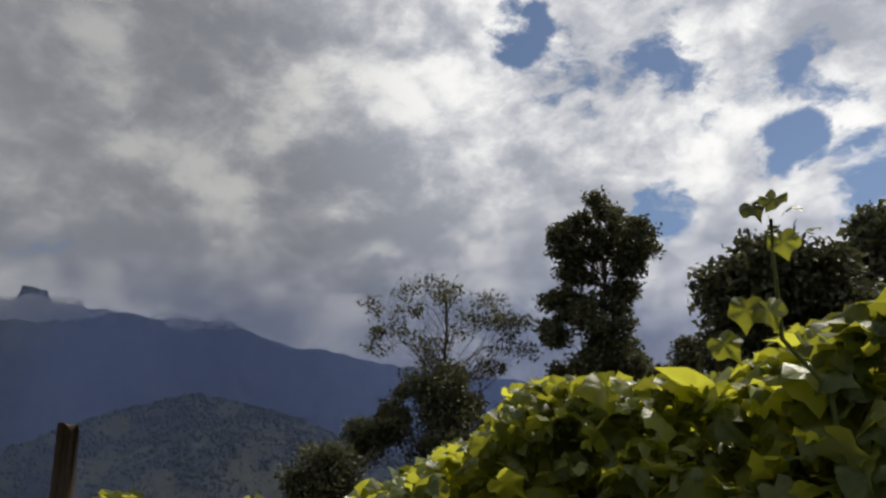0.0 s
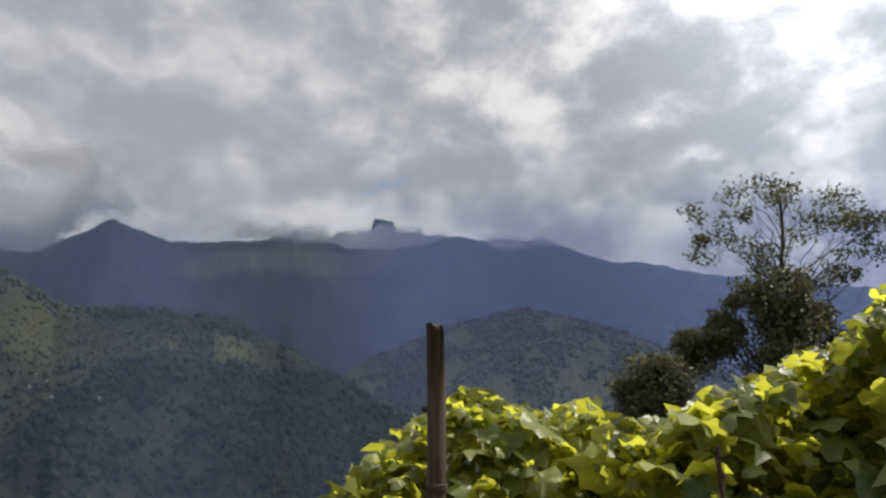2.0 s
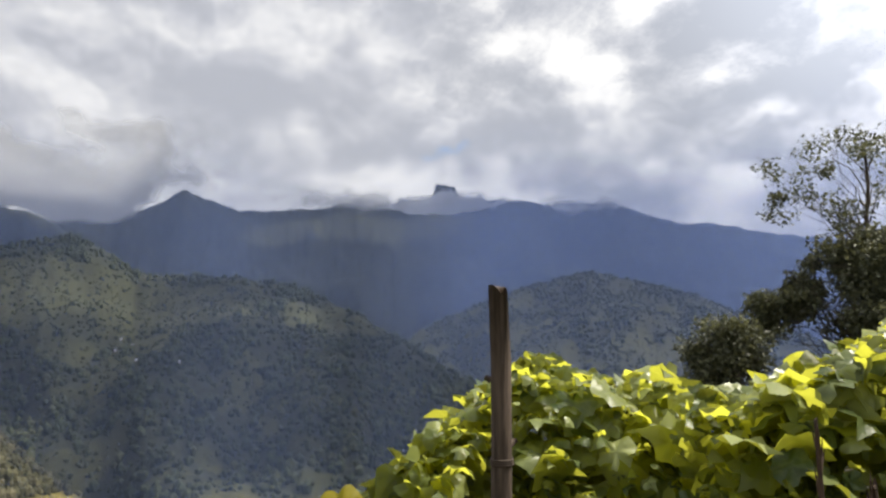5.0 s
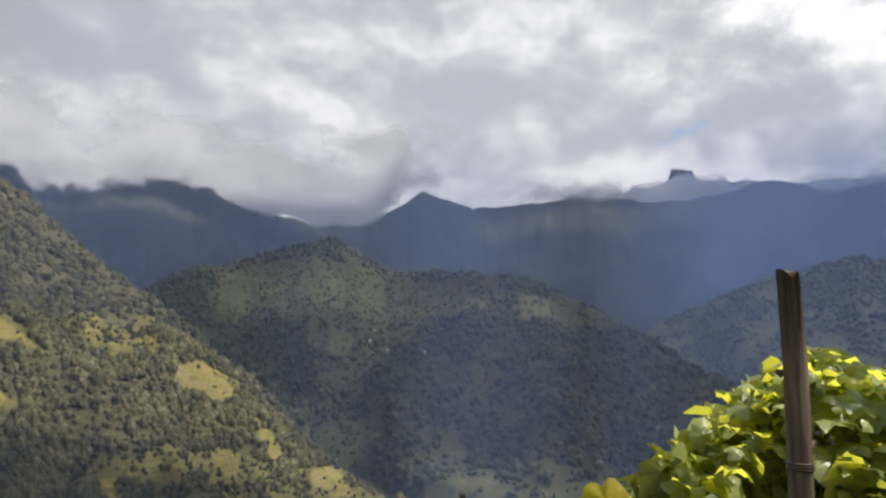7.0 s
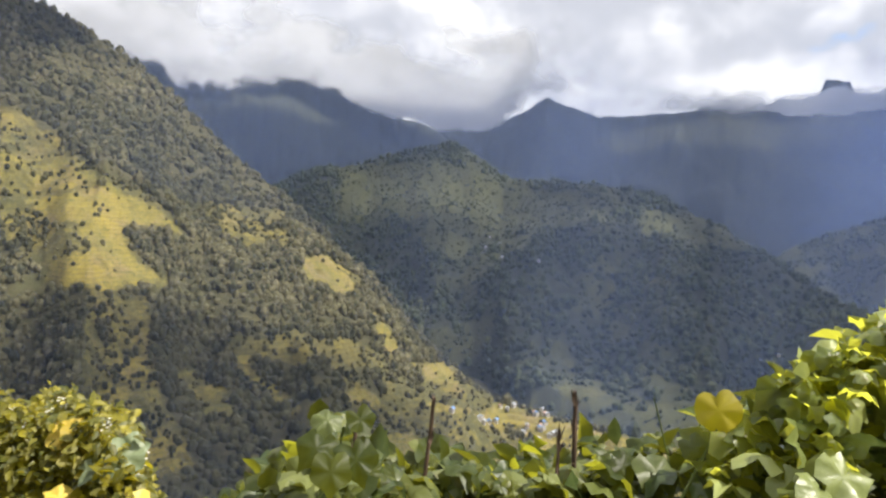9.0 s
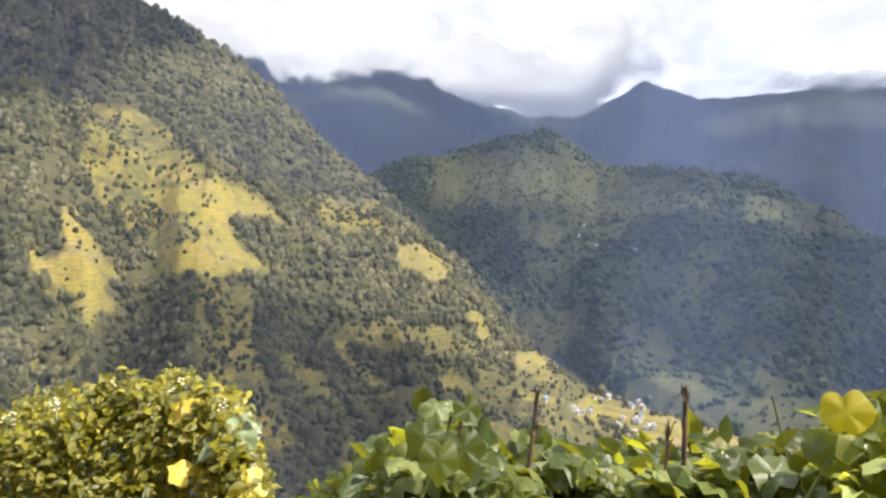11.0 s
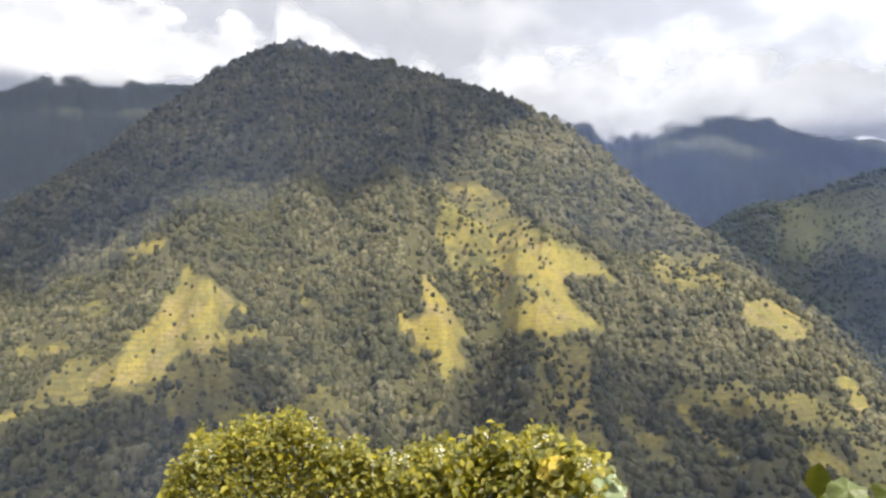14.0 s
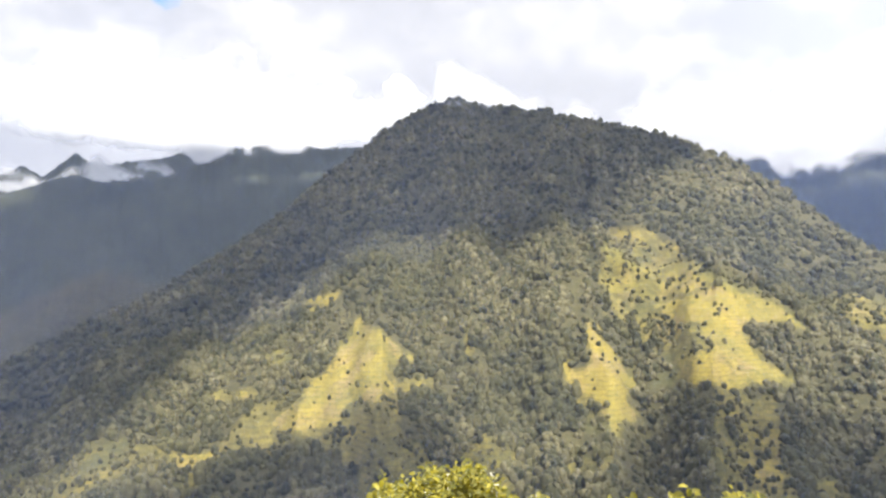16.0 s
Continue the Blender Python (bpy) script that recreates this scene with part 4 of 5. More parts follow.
def leaf_cloud(name, places, normals, sizes, seed, mat, parent, label=""):
    """Many small leaves in one mesh."""
    rng_ = np.random.RandomState(seed)
    shapes = [small_leaf(seed + s) for s in range(5)]
    n = len(places)
    z_ = normals / np.linalg.norm(normals, axis=1)[:, None]
    ref = rng_.normal(size=(n, 3))
    x_ = np.cross(ref, z_)
    x_ /= np.linalg.norm(x_, axis=1)[:, None]
    y_ = np.cross(z_, x_)
    verts, faces, base = [], [], 0
    for s, (v, f) in enumerate(shapes):
        p = np.arange(n) % 5 == s
        q = (v[None, :, 0, None] * x_[p][:, None] + v[None, :, 1, None] * y_[p][:, None] + v[None, :, 2, None] * z_[p][:, None]) * sizes[p][:, None, None] + places[p][:, None]
        verts.append(q.reshape(-1, 3))
        faces.append((f[None] + (np.arange(p.sum()) * len(v))[:, None, None] + base).reshape(-1, 3))
        base += p.sum() * len(v)
    return array_mesh(name, np.concatenate(verts), np.concatenate(faces), mat, parent, label)


def ground_z(x, y):
    return float(terrace(np.array([x]), np.array([y]))[0])


def leaf_meshes(mat):
    made = []
    for seed in range(8):
        me = bpy.data.meshes.new("leaf")
        verts, faces = vine_leaf(seed)
        me.from_pydata(verts, [], faces)
        me.materials.append(mat)
        me.shade_smooth()
        made.append(me)
    return made


LEAVES, DULL_LEAVES = leaf_meshes(VINE_LEAF), leaf_meshes(DULL_LEAF)


# ---------- vine on its trellis ----------
# bearing, height angle of the top, distance; seen from two standpoints
VINE_A = [(-48, 14, 2.2), (-34, 10.4, 2.2), (-29, 9.2, 2.3), (-24, 5.8, 2.4), (-18, 5.8, 2.5), (-12, 6.1, 2.7), (-6, 5.1, 2.8), (-4, 2.8, 2.8), (0, 0.6, 2.8), (3.5, -1.1, 2.6), (6, -2.4, 2.5), (10, -4.6, 2.5),
          (13, -3.8, 2.6), (15.8, -2.9, 3.0), (18.5, -3.7, 2.9), (22, -2.5, 2.8), (25, -1.4, 2.9), (27.5, -3.2, 2.9), (30, -4.9, 2.8), (33, -7.4, 2.6), (36.3, -11.2, 2.5), (38.5, -13, 2.5), (41, -15.8, 2.5)]
VINE_B = [(41, -16.6, 2.6), (46.6, -17.4, 2.6), (50.8, -18.7, 2.6), (57.6, -19.2, 2.5), (60.8, -20.5, 2.4), (64, -19.5, 2.2), (66, -18, 2.2), (69, -18.3, 2.2), (72.8, -22.3, 2.2), (80, -26, 2.3)]
STAND_A, STAND_B = Vector((-0.12, 0.31, 1.58)), Vector((-0.25, 0.28, 1.56))


def vine(name, rows, stand, count, seed, singles, label, inner, deep=0.75, size=(0.035, 0.145), singly=LEAVES, mass=VINE_MASS):
    rng_ = random.Random(seed)
    t = np.array(rows, float)
    top = empty(name, (0, 0, 0), label, "climbing plant")
    mid = (t[0, 0] + t[-1, 0]) / 2
    foot = stand + heading(mid) * float(np.interp(mid, t[:, 0], t[:, 2]))
    top.location = (foot.x, foot.y, ground_z(foot.x, foot.y))
    entries = []
    for _ in range(count):
        az = rng_.uniform(t[0, 0], t[-1, 0])
        el, d = (float(np.interp(az, t[:, 0], t[:, k_])) for k_ in (1, 2))
        s = size[0] + (size[1] - size[0]) * rng_.random() ** 1.7
        pick_ = rng_.random()
        if pick_ < 0.38:
            back, drop = rng_.uniform(-0.05, 0.9), rng_.uniform(0.0, 0.10)
        elif pick_ < 0.62:
            back, drop = rng_.uniform(0.1, 0.8), rng_.uniform(0.12, 1.0)
        else:
            drop = rng_.uniform(0.05, deep)
            back = -0.52 * drop + rng_.uniform(-0.12, 0.15)
        swell = float(fbm(np.array([az * 0.22]), np.array([drop * 5.0 + back]), 3, 0.5, seed)[0])
        back += 0.24 * swell
        drop -= 0.05 * swell
        p = stand + heading(az) * (d + back)
        p.z = stand.z + (d + min(max(back, 0), 0.5)) * math.tan(radians(el)) - 0.02 - drop
        if p.z < ground_z(p.x, p.y) + 0.05:
            continue
        away = -heading(az)
        n = Vector((0, 0, 0.9)) + to_sun * 0.35 + away * rng_.uniform(-0.3, 1.0) * (1 if drop > 0.1 else 0.5) + Vector((rng_.gauss(0, 0.75), rng_.gauss(0, 0.75), rng_.gauss(0, 0.35)))
        spin = Matrix.Translation(p) @ facing(n, rng_.uniform(0, 6.28)) @ Matrix.Diagonal((s, s, s, 1))
        entries.append((drop + max(back, 0), spin))
    entries.sort(key=lambda e: e[0])
    inverse = Matrix.Translation(-top.location)
    pick = set(rng_.sample(range(len(entries)), min(singles, len(entries))))
    verts, faces, base = [], [], 0
    shapes = [vine_leaf(20 + s_, 1.0, 14) for s_ in range(6)]
    for k_, (_, m) in enumerate(entries):
        if k_ in pick:
            ob = new("leaf", singly[k_ % 8])
            ob.parent = top
            ob.matrix_basis = inverse @ m
        else:
            v_, f_ = shapes[k_ % 6]
            verts += [tuple(inverse @ m @ Vector(q)) for q in v_]
            faces += [tuple(i_ + base for i_ in face) for face in f_]
            base += len(v_)
    if verts:
        tagged(mesh_object("foliage", verts, faces, mass, top), kind="stuff")
    nprng = np.random.RandomState(seed)
    k_ = inner
    az = nprng.uniform(t[0, 0], t[-1, 0], k_)
    d, drop, back = np.interp(az, t[:, 0], t[:, 2]), nprng.uniform(0.12, 1.35, k_), nprng.uniform(0.15, 0.75, k_)
    r_ = d + back - 0.35 * drop
    z_ = stand.z + d * np.tan(np.radians(np.interp(az, t[:, 0], t[:, 1]))) - drop
    places = np.stack([stand.x - r_ * np.sin(np.radians(az)), stand.y + r_ * np.cos(np.radians(az)), z_], -1)
    low = terrace(places[:, 0], places[:, 1]) + 0.06
    places = places[places[:, 2] > low]
    shade_leaves = leaf_cloud("inner_foliage", places - np.array(top.location), nprng.normal(size=(len(places), 3)) + np.array((0, 0, 0.7)), nprng.uniform(0.10, 0.19, len(places)), seed, mass, top)
    tagged(shade_leaves, kind="stuff")
    bm = bmesh.new()
    for _ in range(26):
        az = rng_.uniform(t[0, 0], t[-1, 0])
        el, d = (float(np.interp(az, t[:, 0], t[:, k_])) for k_ in (1, 2))
        p = stand + heading(az) * (d + rng_.uniform(0.1, 0.5))
        z0 = ground_z(p.x, p.y)
        z1 = stand.z + d * math.tan(radians(el)) - 0.22
        q = p + heading(az + 90) * rng_.uniform(-0.5, 0.5)
        pts = bend((p.x, p.y, z0 - 0.03), (q.x, q.y, z1), 6, 0.07, rng_)
        tube(bm, [inverse @ v_ for v_ in pts], [0.007, 0.006, 0.006, 0.005, 0.004, 0.003], 5)
    part("stem", bm, STEM, top, "thin twisting green stems")
    return top


vine_a = vine("climbing_vine", VINE_A, STAND_A, 4900, 31, 300, "sprawling climbing vine with broad yellow-green leaves over a stick trellis", 5200)
vine_b = vine("climbing_vine", VINE_B, STAND_B, 1500, 32, 280, "low climbing vine with broad green leaves at the terrace edge", 1800, 0.75, (0.05, 0.16), DULL_LEAVES, DULL_MASS)


def shoot(stand, stem_pts, leaves, label, name="vine_shoot", scale=0.6, mat=None, singly=LEAVES):
    """A tall shoot standing out of the vine: stem points and (bearing, height, distance, size, tilt, spin) of its leaves."""
    at = lambda az, el, d: stand + heading(az) * d + Vector((0, 0, d * math.tan(radians(el))))
    pts = [at(*p) for p in stem_pts]
    base = pts[0].copy()
    base.z = ground_z(base.x, base.y)
    top = empty(name, base, label, "climbing plant")
    bm = bmesh.new()
    line = [base] + pts
    tube(bm, [p - base for p in line], [0.008 - 0.005 * i_ / len(line) for i_ in range(len(line))], 6)
    part("stem", bm, STEM, top)
    for k_, (az, el, d, s, tilt, spin) in enumerate(leaves):
        if mat and k_ == 0:
            ob = mesh_object("leaf", *vine_leaf(9, 1.0, 30, 0.015), mat, top, "large yellow leaf")
        else:
            ob = new("leaf", singly[k_ % 8])
        ob.parent = top
        n = -heading(az) * math.sin(radians(tilt)) + Vector((0, 0, math.cos(radians(tilt))))
        ob.matrix_basis = Matrix.Translation(at(az, el, d) - base) @ facing(n, radians(spin)) @ Matrix.Diagonal((s * scale, s * scale, s * scale, 1))
    return top


shoot(STAND_A, [(-30, 4, 2.0), (-27.5, 8, 1.95), (-27.9, 14, 1.9), (-28.2, 17, 1.9)],
      [(-27.0, 18.2, 1.9, 0.12, 60, 200), (-28.6, 18.4, 1.9, 0.12, 60, 150), (-29.9, 17.6, 1.9, 0.09, 20, 90), (-28.8, 15.2, 1.9, 0.14, 75, 185),
       (-25.4, 10.4, 1.9, 0.16, 80, 170), (-27.0, 10.2, 1.9, 0.14, 80, 190), (-23.5, 8.0, 1.9, 0.15, 70, 215), (-31.0, 15.8, 1.9, 0.06, 20, 0)],
      "tall young vine shoot with yellow-green backlit leaves", scale=0.48)
shoot(STAND_B, [(69.5, -24, 2.0), (67.2, -19, 2.05), (66.8, -16.5, 2.05)],
      [(68.2, -16.0, 2.05, 0.16, 40, 160), (65.4, -15.9, 2.05, 0.15, 50, 210), (69.0, -18.2, 2.0, 0.2, 60, 140), (65.6, -19.0, 2.0, 0.22, 65, 200), (67.6, -20, 1.95, 0.2, 70, 180)],
      "upright vine shoot with broad folded green leaves", scale=0.5, singly=DULL_LEAVES)
shoot(STAND_B, [(40, -21, 2.45), (38.0, -16.5, 2.45), (37.0, -14.0, 2.45)],
      [(37.0, -12.6, 2.45, 0.21, 68, 195), (36.2, -14.8, 2.45, 0.12, 75, 160), (38.6, -15.6, 2.45, 0.13, 70, 215)],
      "young vine shoot with a large yellowing leaf", mat=GOLD_LEAF, singly=DULL_LEAVES)


# ---------- posts and stakes ----------
def post(name, foot, tip, radius, mat, label, seed, jagged=0.02, knots=2, tie=False, splinters=0):
    rng_ = random.Random(seed)
    foot, tip = Vector(foot), Vector(tip)
    top = empty(name, foot, label, "stake", "stakes of the vine trellis")
    bm = bmesh.new()
    pts = bend((0, 0, -0.05), tip - foot, 12, radius * (0.6 if splinters else 0.22), rng_)
    tube(bm, pts, [radius * (1.06 - (0.45 if splinters else 0.10) * i_ / 11) for i_ in range(12)], 14, 0.16 if splinters else 0.09, rng_)
    bm.verts.ensure_lookup_table()
    for v in bm.verts[-14:]:
        v.co.z += rng_.uniform(-jagged, jagged)
    for _ in range(knots):
        h = rng_.uniform(0.75, 0.97)
        side = heading(rng_.uniform(0, 360))
        c = (tip - foot) * h + side * radius * 0.9
        tube(bm, [c, c + side * radius * 0.6 + Vector((0, 0, 0.006))], [radius * 0.4, radius * 0.22], 7)
    along = (tip - foot).normalized()
    for _ in range(splinters):
        h = rng_.uniform(0.0, 0.16)
        side = heading(rng_.uniform(0, 360))
        c = tip - foot - along * h + side * radius * 0.6
        tube(bm, [c - along * 0.02, c + side * rng_.uniform(0.004, 0.016) + along * rng_.uniform(0.015, 0.05)], [radius * 0.42, radius * 0.12], 5)
    part("shaft", bm, mat, top)
    if tie:
        bm = bmesh.new()
        c = (tip - foot) * tie
        for k_ in range(3):
            ring = [c + Vector((math.cos(a) * radius * 1.06, math.sin(a) * radius * 1.06, 0.005 * k_)) for a in np.linspace(0, 6.28, 15)]
            tube(bm, ring, [0.0025] * 15, 5)
        part("binding", bm, DARK_WOOD, top, "dark twine binding")
    return top


def seen_at(stand, az, el, d):
    return stand + heading(az) * d + Vector((0, 0, d * math.tan(radians(el))))


p = Vector((-0.885, 1.765, 0))
post("wooden_post", (p.x - 0.01, p.y + 0.02, ground_z(p.x, p.y)), (p.x, p.y, 1.676), 0.0225, POST_WOOD, "weathered brown wooden post standing in front of the vine", 3, 0.012, 2, 0.78)
for az, el, d, rad, stand, lean, seed in ((5.8, -6.6, 2.15, 0.009, STAND_A, 0.0, 4), (2.9, -9.6, 2.0, 0.012, STAND_A, 0.03, 5), (48.1, -12.4, 2.72, 0.013, STAND_B, -0.07, 6),
                                          (49.2, -15.5, 2.72, 0.010, STAND_B, 0.0, 7), (59.7, -14.2, 2.6, 0.011, STAND_B, 0.10, 8), (65.9, -16.5, 2.2, 0.010, STAND_B, 0.0, 9)):
    tip = seen_at(stand, az, el, d)
    side = heading(az + 90) * lean
    post("stake", (tip.x + side.x, tip.y + side.y, ground_z(tip.x, tip.y)), tip, rad, DEAD_WOOD, "thin broken stick holding up the vine", seed, 0.03, 1, False, 5)


# ---------- bush at the terrace edge ----------
BUSH = [(82, -23, 3.8), (84, -18.6, 3.9), (86, -16.0, 4.0), (89, -15.1, 4.3), (91, -15.4, 4.4), (95, -15.3, 4.6), (97, -15.4, 4.7), (100, -16.2, 4.8), (102.8, -16.3, 5.0), (107.4, -14.0, 5.4), (109, -13, 5.7), (111, -12.4, 6.0),
        (113.5, -12.9, 6.1), (117, -14.0, 6.2), (119, -16.8, 6.2), (121, -22, 6.2)]


def creeper_bush():
    rng_ = np.random.RandomState(44)
    t = np.array(BUSH, float)
    n = 38000
    az = rng_.uniform(82, 121, n)
    el, d = np.interp(az, t[:, 0], t[:, 1]), np.interp(az, t[:, 0], t[:, 2])
    shell = rng_.uniform(size=n) < 0.5
    drop = np.where(shell, rng_.uniform(0, 0.14, n), rng_.uniform(0.05, 1.2, n))
    back = np.where(shell, rng_.uniform(-0.1, 1.0, n), -0.35 * drop + rng_.uniform(-0.15, 0.15, n))
    lump = 0.20 * fbm(az * 0.7, drop * 3 + back * 2, 4, 0.55, 51)
    r = d + back + lump
    x, y = STAND_B.x - r * np.sin(np.radians(az)), STAND_B.y + r * np.cos(np.radians(az))
    z = STAND_B.z + (d + np.minimum(back, 0.6)) * np.tan(np.radians(el)) - drop + lump + 0.04 * rng_.normal(size=n)
    nrm = np.stack([np.sin(np.radians(az)) * 0.5, -np.cos(np.radians(az)) * 0.5, np.full(n, 0.8)], -1) + rng_.normal(size=(n, 3)) * 0.45 + np.array(to_sun) * 0.4
    base = STAND_B + heading(100) * 5.0
    base.z = ground_z(base.x, base.y)
    top = empty("creeper_bush", base, "dense yellow-green creeper bush with small leaves and white blossom", "bush")
    places = np.stack([x, y, z], -1) - np.array(base)
    right = az < 98
    sizes = np.where(rng_.uniform(size=n) < np.where(right, 0.35, 0.12), rng_.uniform(0.05, 0.10, n), rng_.uniform(0.026, 0.058, n))
    tagged(leaf_cloud("foliage", places, nrm, sizes, 3, BUSH_LEAF, top), kind="stuff")
    rr_ = random.Random(8)
    bm = bmesh.new()
    for _ in range(40):
        a = rr_.uniform(83, 120)
        e_, d_ = float(np.interp(a, t[:, 0], t[:, 1])), float(np.interp(a, t[:, 0], t[:, 2]))
        b_ = STAND_B + heading(a) * (d_ + 0.2)
        tip = Vector((b_.x, b_.y, STAND_B.z + d_ * math.tan(radians(e_))))
        pts = bend((b_.x, b_.y, ground_z(b_.x, b_.y) - 0.03), tip, 6, 0.12, rr_)
        tube(bm, [q - base for q in pts], [0.012, 0.01, 0.008, 0.007, 0.005, 0.003], 5)
    part("stem", bm, BARK, top, "tangled brown stems")
    for k_ in range(36):
        a = rr_.uniform(83, 119)
        e_, d_ = float(np.interp(a, t[:, 0], t[:, 1])), float(np.interp(a, t[:, 0], t[:, 2]))
        tip = STAND_B + heading(a) * (d_ + rr_.uniform(-0.15, 0.3))
        tip.z = STAND_B.z + d_ * math.tan(radians(e_)) + rr_.uniform(-0.10, 0.10)
        bm = bmesh.new()
        tube(bm, [(0, 0, -0.1), (0.005, 0, 0)], [0.003, 0.002], 4)
        for _ in range(7):
            o = Vector((rr_.gauss(0, 0.014), rr_.gauss(0, 0.014), rr_.uniform(-0.03, 0.04)))
            q = [bm.verts.new(o + Vector((math.cos(b_) * 0.010, math.sin(b_) * 0.010, 0.004 * math.sin(2 * b_)))) for b_ in (0, 1.26, 2.51, 3.77, 5.03)]
            bm.faces.new(q)
        ob = part("blossom", bm, PETAL, top, "small white blossom")
        ob.location = tip - base
    for a, e_, d_, s, mat, tilt in ((88.4, -16.4, 4.15, 0.19, YELLOW_LEAF, 55), (87.7, -16.5, 4.1, 0.17, YELLOW_LEAF, 60), (83.6, -22.0, 3.7, 0.16, YELLOW_LEAF, 70), (88.9, -20.6, 3.9, 0.12, YELLOW_LEAF, 50),
                                    (85.6, -18.6, 3.85, 0.17, PALE_LEAF, 40), (84.6, -18.2, 3.85, 0.18, PALE_LEAF, 60), (86.5, -18.9, 3.85, 0.15, PALE_LEAF, 30), (84.0, -17.6, 3.9, 0.13, PALE_LEAF, 70)):
        v_, f_ = vine_leaf(int(a * 10), 1.0)
        ob = mesh_object("leaf", v_, f_, mat, top, "yellowed leaf" if mat == YELLOW_LEAF else "pale grey-green leaf")
        nn = -heading(a) * math.sin(radians(tilt)) + Vector((0, 0, math.cos(radians(tilt))))
        ob.matrix_basis = Matrix.Translation(seen_at(STAND_B, a, e_, d_) - base) @ facing(nn, a) @ Matrix.Diagonal((s, s, s, 1))
    return top


creeper_bush()


# ---------- trees beside the terrace ----------
def tree(name, az, dist, trunk_top, clumps, label, seed, leaf=0.13, per=420, trunk=0.13, twin=False, spread=0.0):
    """clumps: bearing, height angle, half width and half height in metres, how full."""
    rng_ = random.Random(seed)
    nprng = np.random.RandomState(seed)
    g = STAND_A + heading(az) * dist
    base = Vector((g.x, g.y, ground_z(g.x, g.y)))
    top = empty(name, base, label, "tree")
    at = lambda a, e_: STAND_A + heading(a) * dist + Vector((0, 0, dist * math.tan(radians(e_))))
    crest = at(*trunk_top) - base
    bm = bmesh.new()
    spine = bend((0, 0, -0.2), crest, 9, 0.25, rng_)
    tube(bm, spine, [trunk * (1.15 - 0.85 * i_ / 8) for i_ in range(9)], 9, 0.06, rng_)
    if twin:
        side = heading(az - 90) * 0.5
        tube(bm, [spine[2]] + [q + side * min(1, i_ / 2) for i_, q in enumerate(spine[3:], 1)], [trunk * 0.7 * (1 - 0.1 * i_) for i_ in range(7)], 8, 0.06, rng_)
    part("trunk", bm, BARK, top)
    bm = bmesh.new()
    places, normals = [], []
    for a, e_, hw, hh, full in clumps:
        c = at(a, e_) - base
        for _ in range(max(5, int(9 * full))):
            t_ = min(max((c.z - hh * rng_.uniform(0.6, 3.2)) / crest.z, 0.25), 0.97) * 8
            root = spine[int(t_)].lerp(spine[min(int(t_) + 1, 8)], t_ - int(t_))
            tip = c + Vector((rng_.uniform(-1, 1) * hw * 0.8, rng_.uniform(-1, 1) * hw * 0.8, rng_.uniform(-0.7, 0.9) * hh))
            pts = bend(root, tip, 6, 0.22, rng_)
            tube(bm, pts, [0.022, 0.018, 0.013, 0.009, 0.006, 0.003], 5)
            for _ in range(4):
                q0 = pts[rng_.randint(2, 5)]
                q1 = q0 + Vector((rng_.gauss(0, 1), rng_.gauss(0, 1), rng_.gauss(0.3, 0.8))) * 0.24
                tube(bm, [q0, (q0 + q1) / 2 + Vector((0, 0, 0.04)), q1], [0.007, 0.005, 0.003], 4)
        # leaves sit in lobes, with gaps between them
        lobes = int(7 * full * max(hw * hh, 0.4)) + 4
        for _ in range(lobes):
            u = nprng.normal(size=3)
            u *= nprng.uniform(0.1, 1.0) ** 0.4 / np.linalg.norm(u)
            centre = np.array(c) + u * np.array((hw, hw, hh)) * (1 + 0.12 * nprng.normal())
            wide = nprng.uniform(0.18, 0.42)
            m = int(per * max(full, 0.45) * wide * 1.1)
            spread_ = np.clip(nprng.normal(size=(m, 3)), -1.9, 1.9) * np.array((wide, wide, wide * 0.7)) * 0.62
            places.append(centre + spread_)
            normals.append(nprng.normal(size=(m, 3)) + np.array((0, 0, 0.5)))
    part("limb", bm, BARK, top, "bare grey branches")
    places, normals = np.concatenate(places), np.concatenate(normals)
    tagged(leaf_cloud("crown", places, normals, leaf * nprng.uniform(0.6, 1.25, len(places)), seed, TREE_LEAF, top), kind="stuff")
    return top


tree("tree", -13.0, 22.0, (-13.6, 18.5), [(-13.6, 17.6, 1.3, 0.8, 1.1), (-11.2, 17.2, 0.65, 0.6, 1.0), (-16.2, 16.6, 0.65, 0.75, 1.0), (-13.6, 15.6, 1.0, 0.7, 1.0), (-11.0, 15.9, 0.5, 0.5, 0.9), (-16.6, 15.2, 0.6, 0.6, 1.0), (-12.4, 14.2, 0.8, 0.7, 1.0), (-16.0, 13.4, 0.4, 0.5, 0.6), (-15.2, 12.2, 0.25, 0.25, 0.8),
                                         (-10.0, 12.0, 0.5, 0.5, 0.8), (-11.5, 9.6, 1.4, 0.9, 1.3), (-14.0, 8.2, 0.7, 0.7, 1.1), (-11.0, 6.6, 1.3, 0.6, 1.2), (-13.8, 6.2, 0.9, 0.6, 1.2)],
     "tall dark leafy tree with a dense crown above a lower clump", 61, 0.15, 900, 0.13, True)
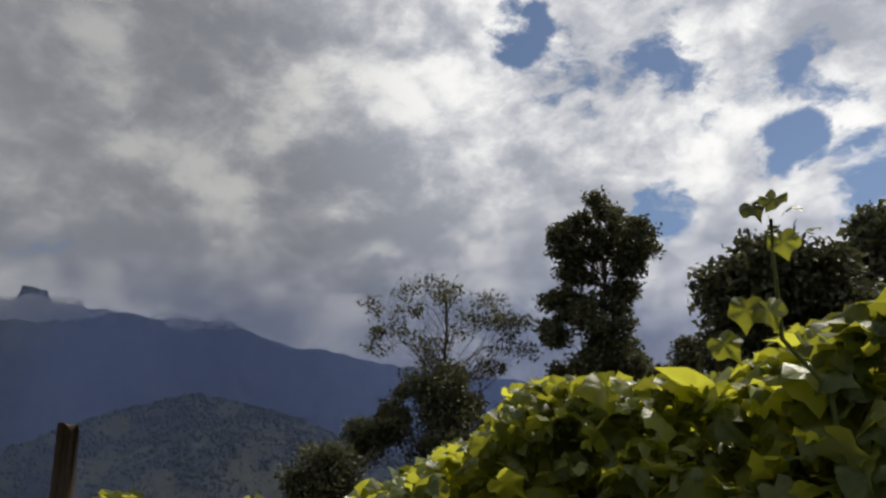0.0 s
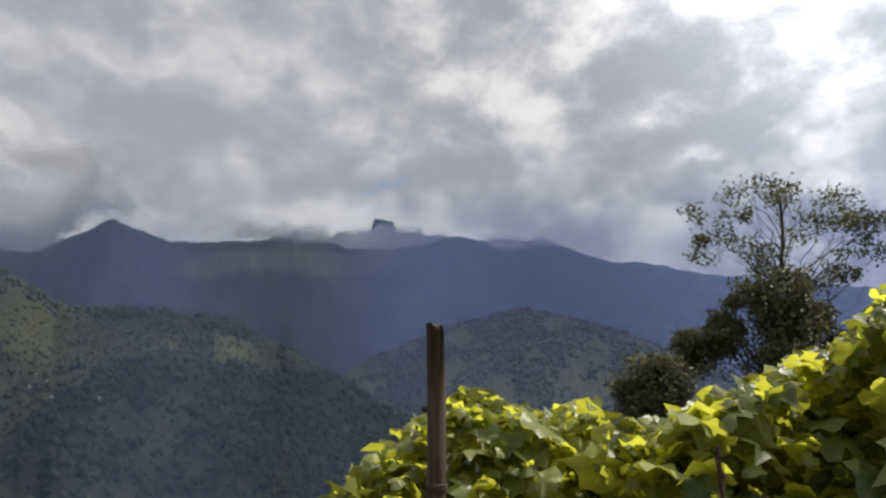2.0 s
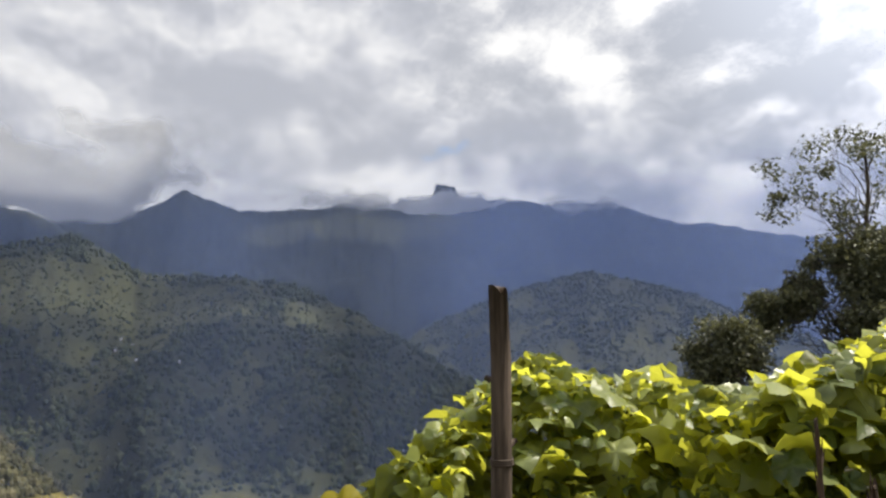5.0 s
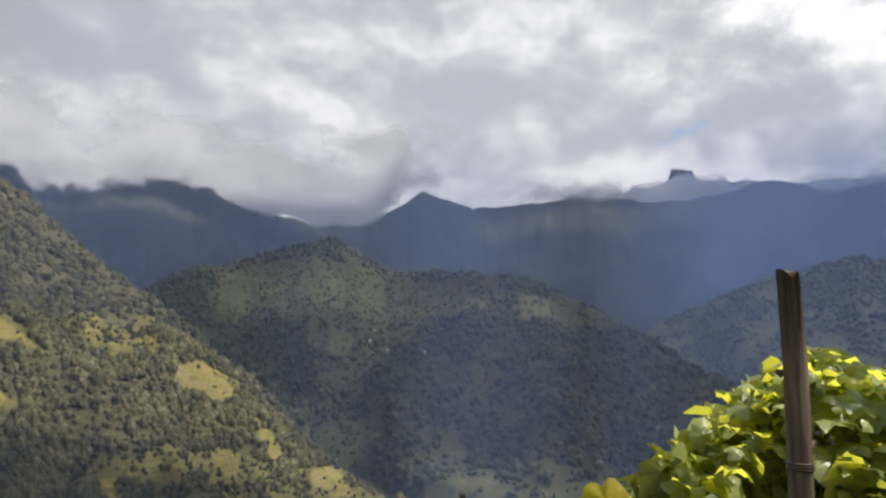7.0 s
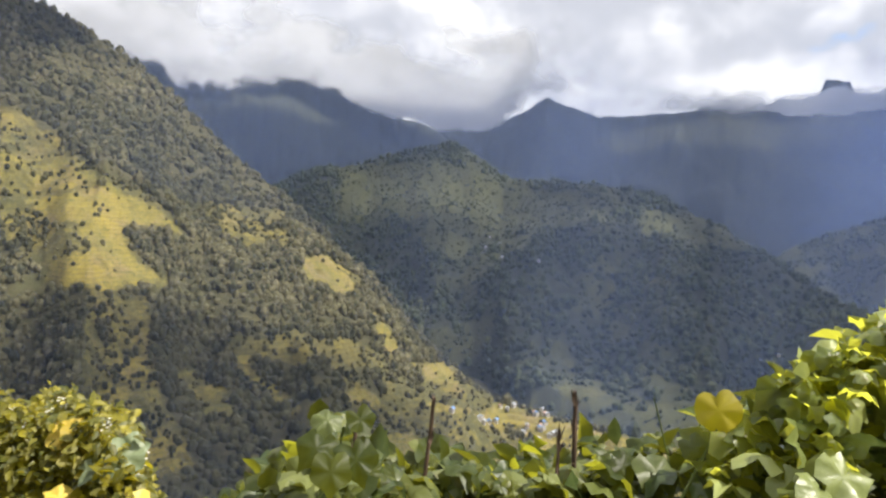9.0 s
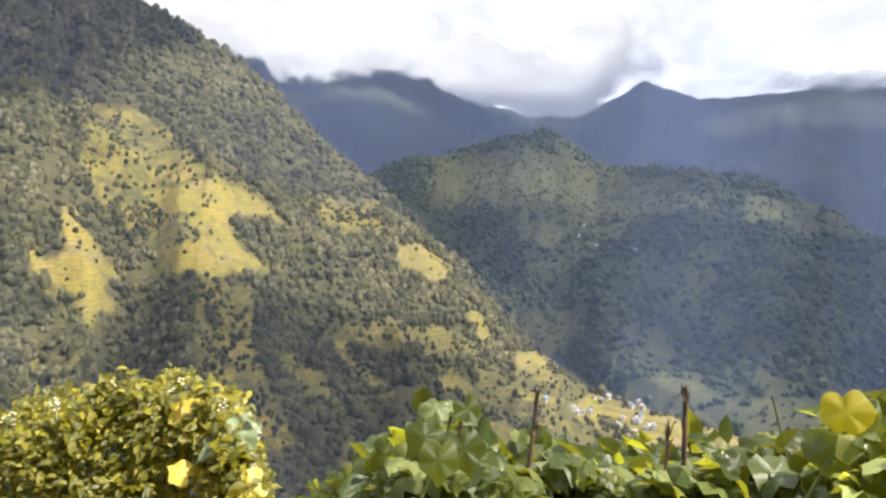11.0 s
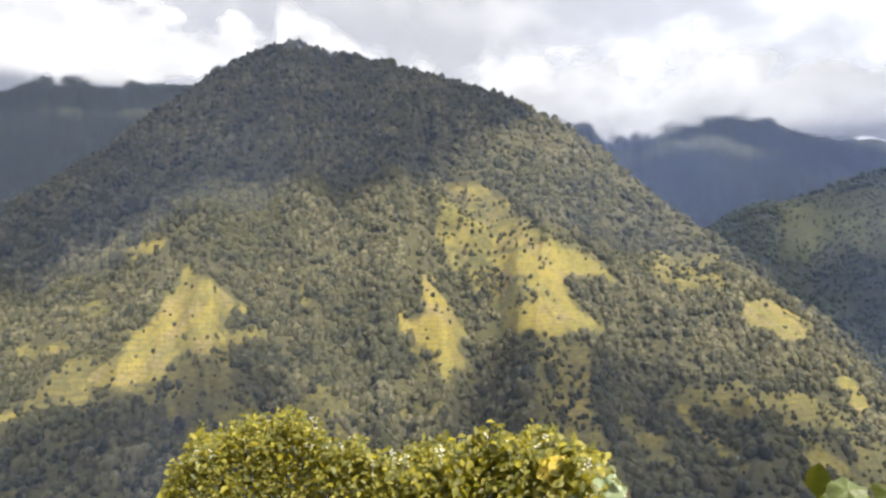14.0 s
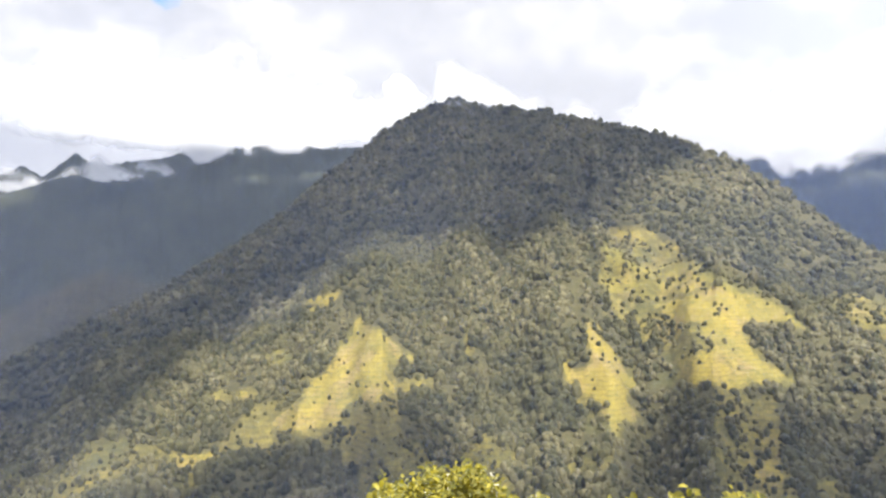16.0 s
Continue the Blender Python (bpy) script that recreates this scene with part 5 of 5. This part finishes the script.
tree("tree", -0.5, 20.0, (-0.2, 12.6), [(-0.2, 12.8, 1.2, 0.75, 0.6), (3.6, 10.8, 0.9, 0.8, 0.5), (-4.4, 10.6, 0.9, 0.9, 0.55), (-0.6, 9.4, 1.3, 0.8, 0.4), (5.2, 9.2, 0.5, 0.5, 0.45), (-6.4, 9.4, 0.6, 0.7, 0.6), (-4.6, 7.4, 0.9, 0.7, 0.45), (1.8, 7.6, 0.8, 0.6, 0.35), (-1.6, 6.6, 1.1, 0.7, 0.45)],
     "slender tree with open crown of sparse leaves and bare branches", 62, 0.10, 620, 0.10)
tree("shrub", 0.8, 18.5, (0.6, 5.6), [(-0.2, 5.4, 1.0, 0.7, 1.2), (2.6, 3.6, 1.0, 0.7, 1.2), (-2.0, 3.0, 1.1, 0.8, 1.2), (1.0, 1.4, 1.4, 0.8, 1.2), (4.8, 2.8, 0.6, 0.6, 1.1), (6.2, 1.0, 0.8, 0.6, 1.1)],
     "dark leafy shrub below the slender tree", 63, 0.12, 900, 0.08)
tree("shrub", 9.0, 17.0, (9.0, -0.6), [(9.6, -0.5, 0.42, 0.36, 1.2), (10.8, -1.9, 0.36, 0.4, 1.1), (8.7, -1.9, 0.42, 0.4, 1.1), (10.0, -3.2, 0.5, 0.45, 1.1)], "small rounded green shrub on the slope", 64, 0.11, 800, 0.05)
tree("shrub", -27.5, 12.0, (-27.5, 11.5), [(-26.6, 12.9, 0.5, 0.35, 1.2), (-24.6, 11.2, 0.5, 0.5, 1.2), (-29.6, 12.2, 0.6, 0.45, 1.2), (-23.4, 8.8, 0.45, 0.6, 1.2), (-26.4, 8.8, 0.8, 0.8, 1.2), (-30.0, 8.6, 0.9, 0.7, 1.2), (-22.6, 6.4, 0.35, 0.5, 1.0)],
     "large dark drooping bush behind the vine", 65, 0.15, 700, 0.07)
tree("shrub", -36.0, 16.0, (-36.0, 12.0), [(-34.0, 11.6, 0.9, 0.7, 1.1), (-37.0, 12.0, 1.2, 0.8, 1.1), (-40.0, 11.0, 1.4, 1.0, 1.1), (-36.0, 8.5, 1.5, 0.9, 1.1), (-33.7, 14.6, 0.22, 0.2, 1.3)],
     "green shrubs on the rising bank", 66, 0.18, 520, 0.08)
tree("shrub", -17.5, 26.0, (-17.5, 5.0), [(-16.5, 4.8, 1.0, 0.5, 1.0), (-18.6, 5.6, 0.9, 0.6, 1.0), (-14.6, 4.2, 1.0, 0.5, 1.0), (-20.0, 6.4, 0.8, 0.7, 1.0)], "low dark shrubs along the hillside", 67, 0.18, 520, 0.06)
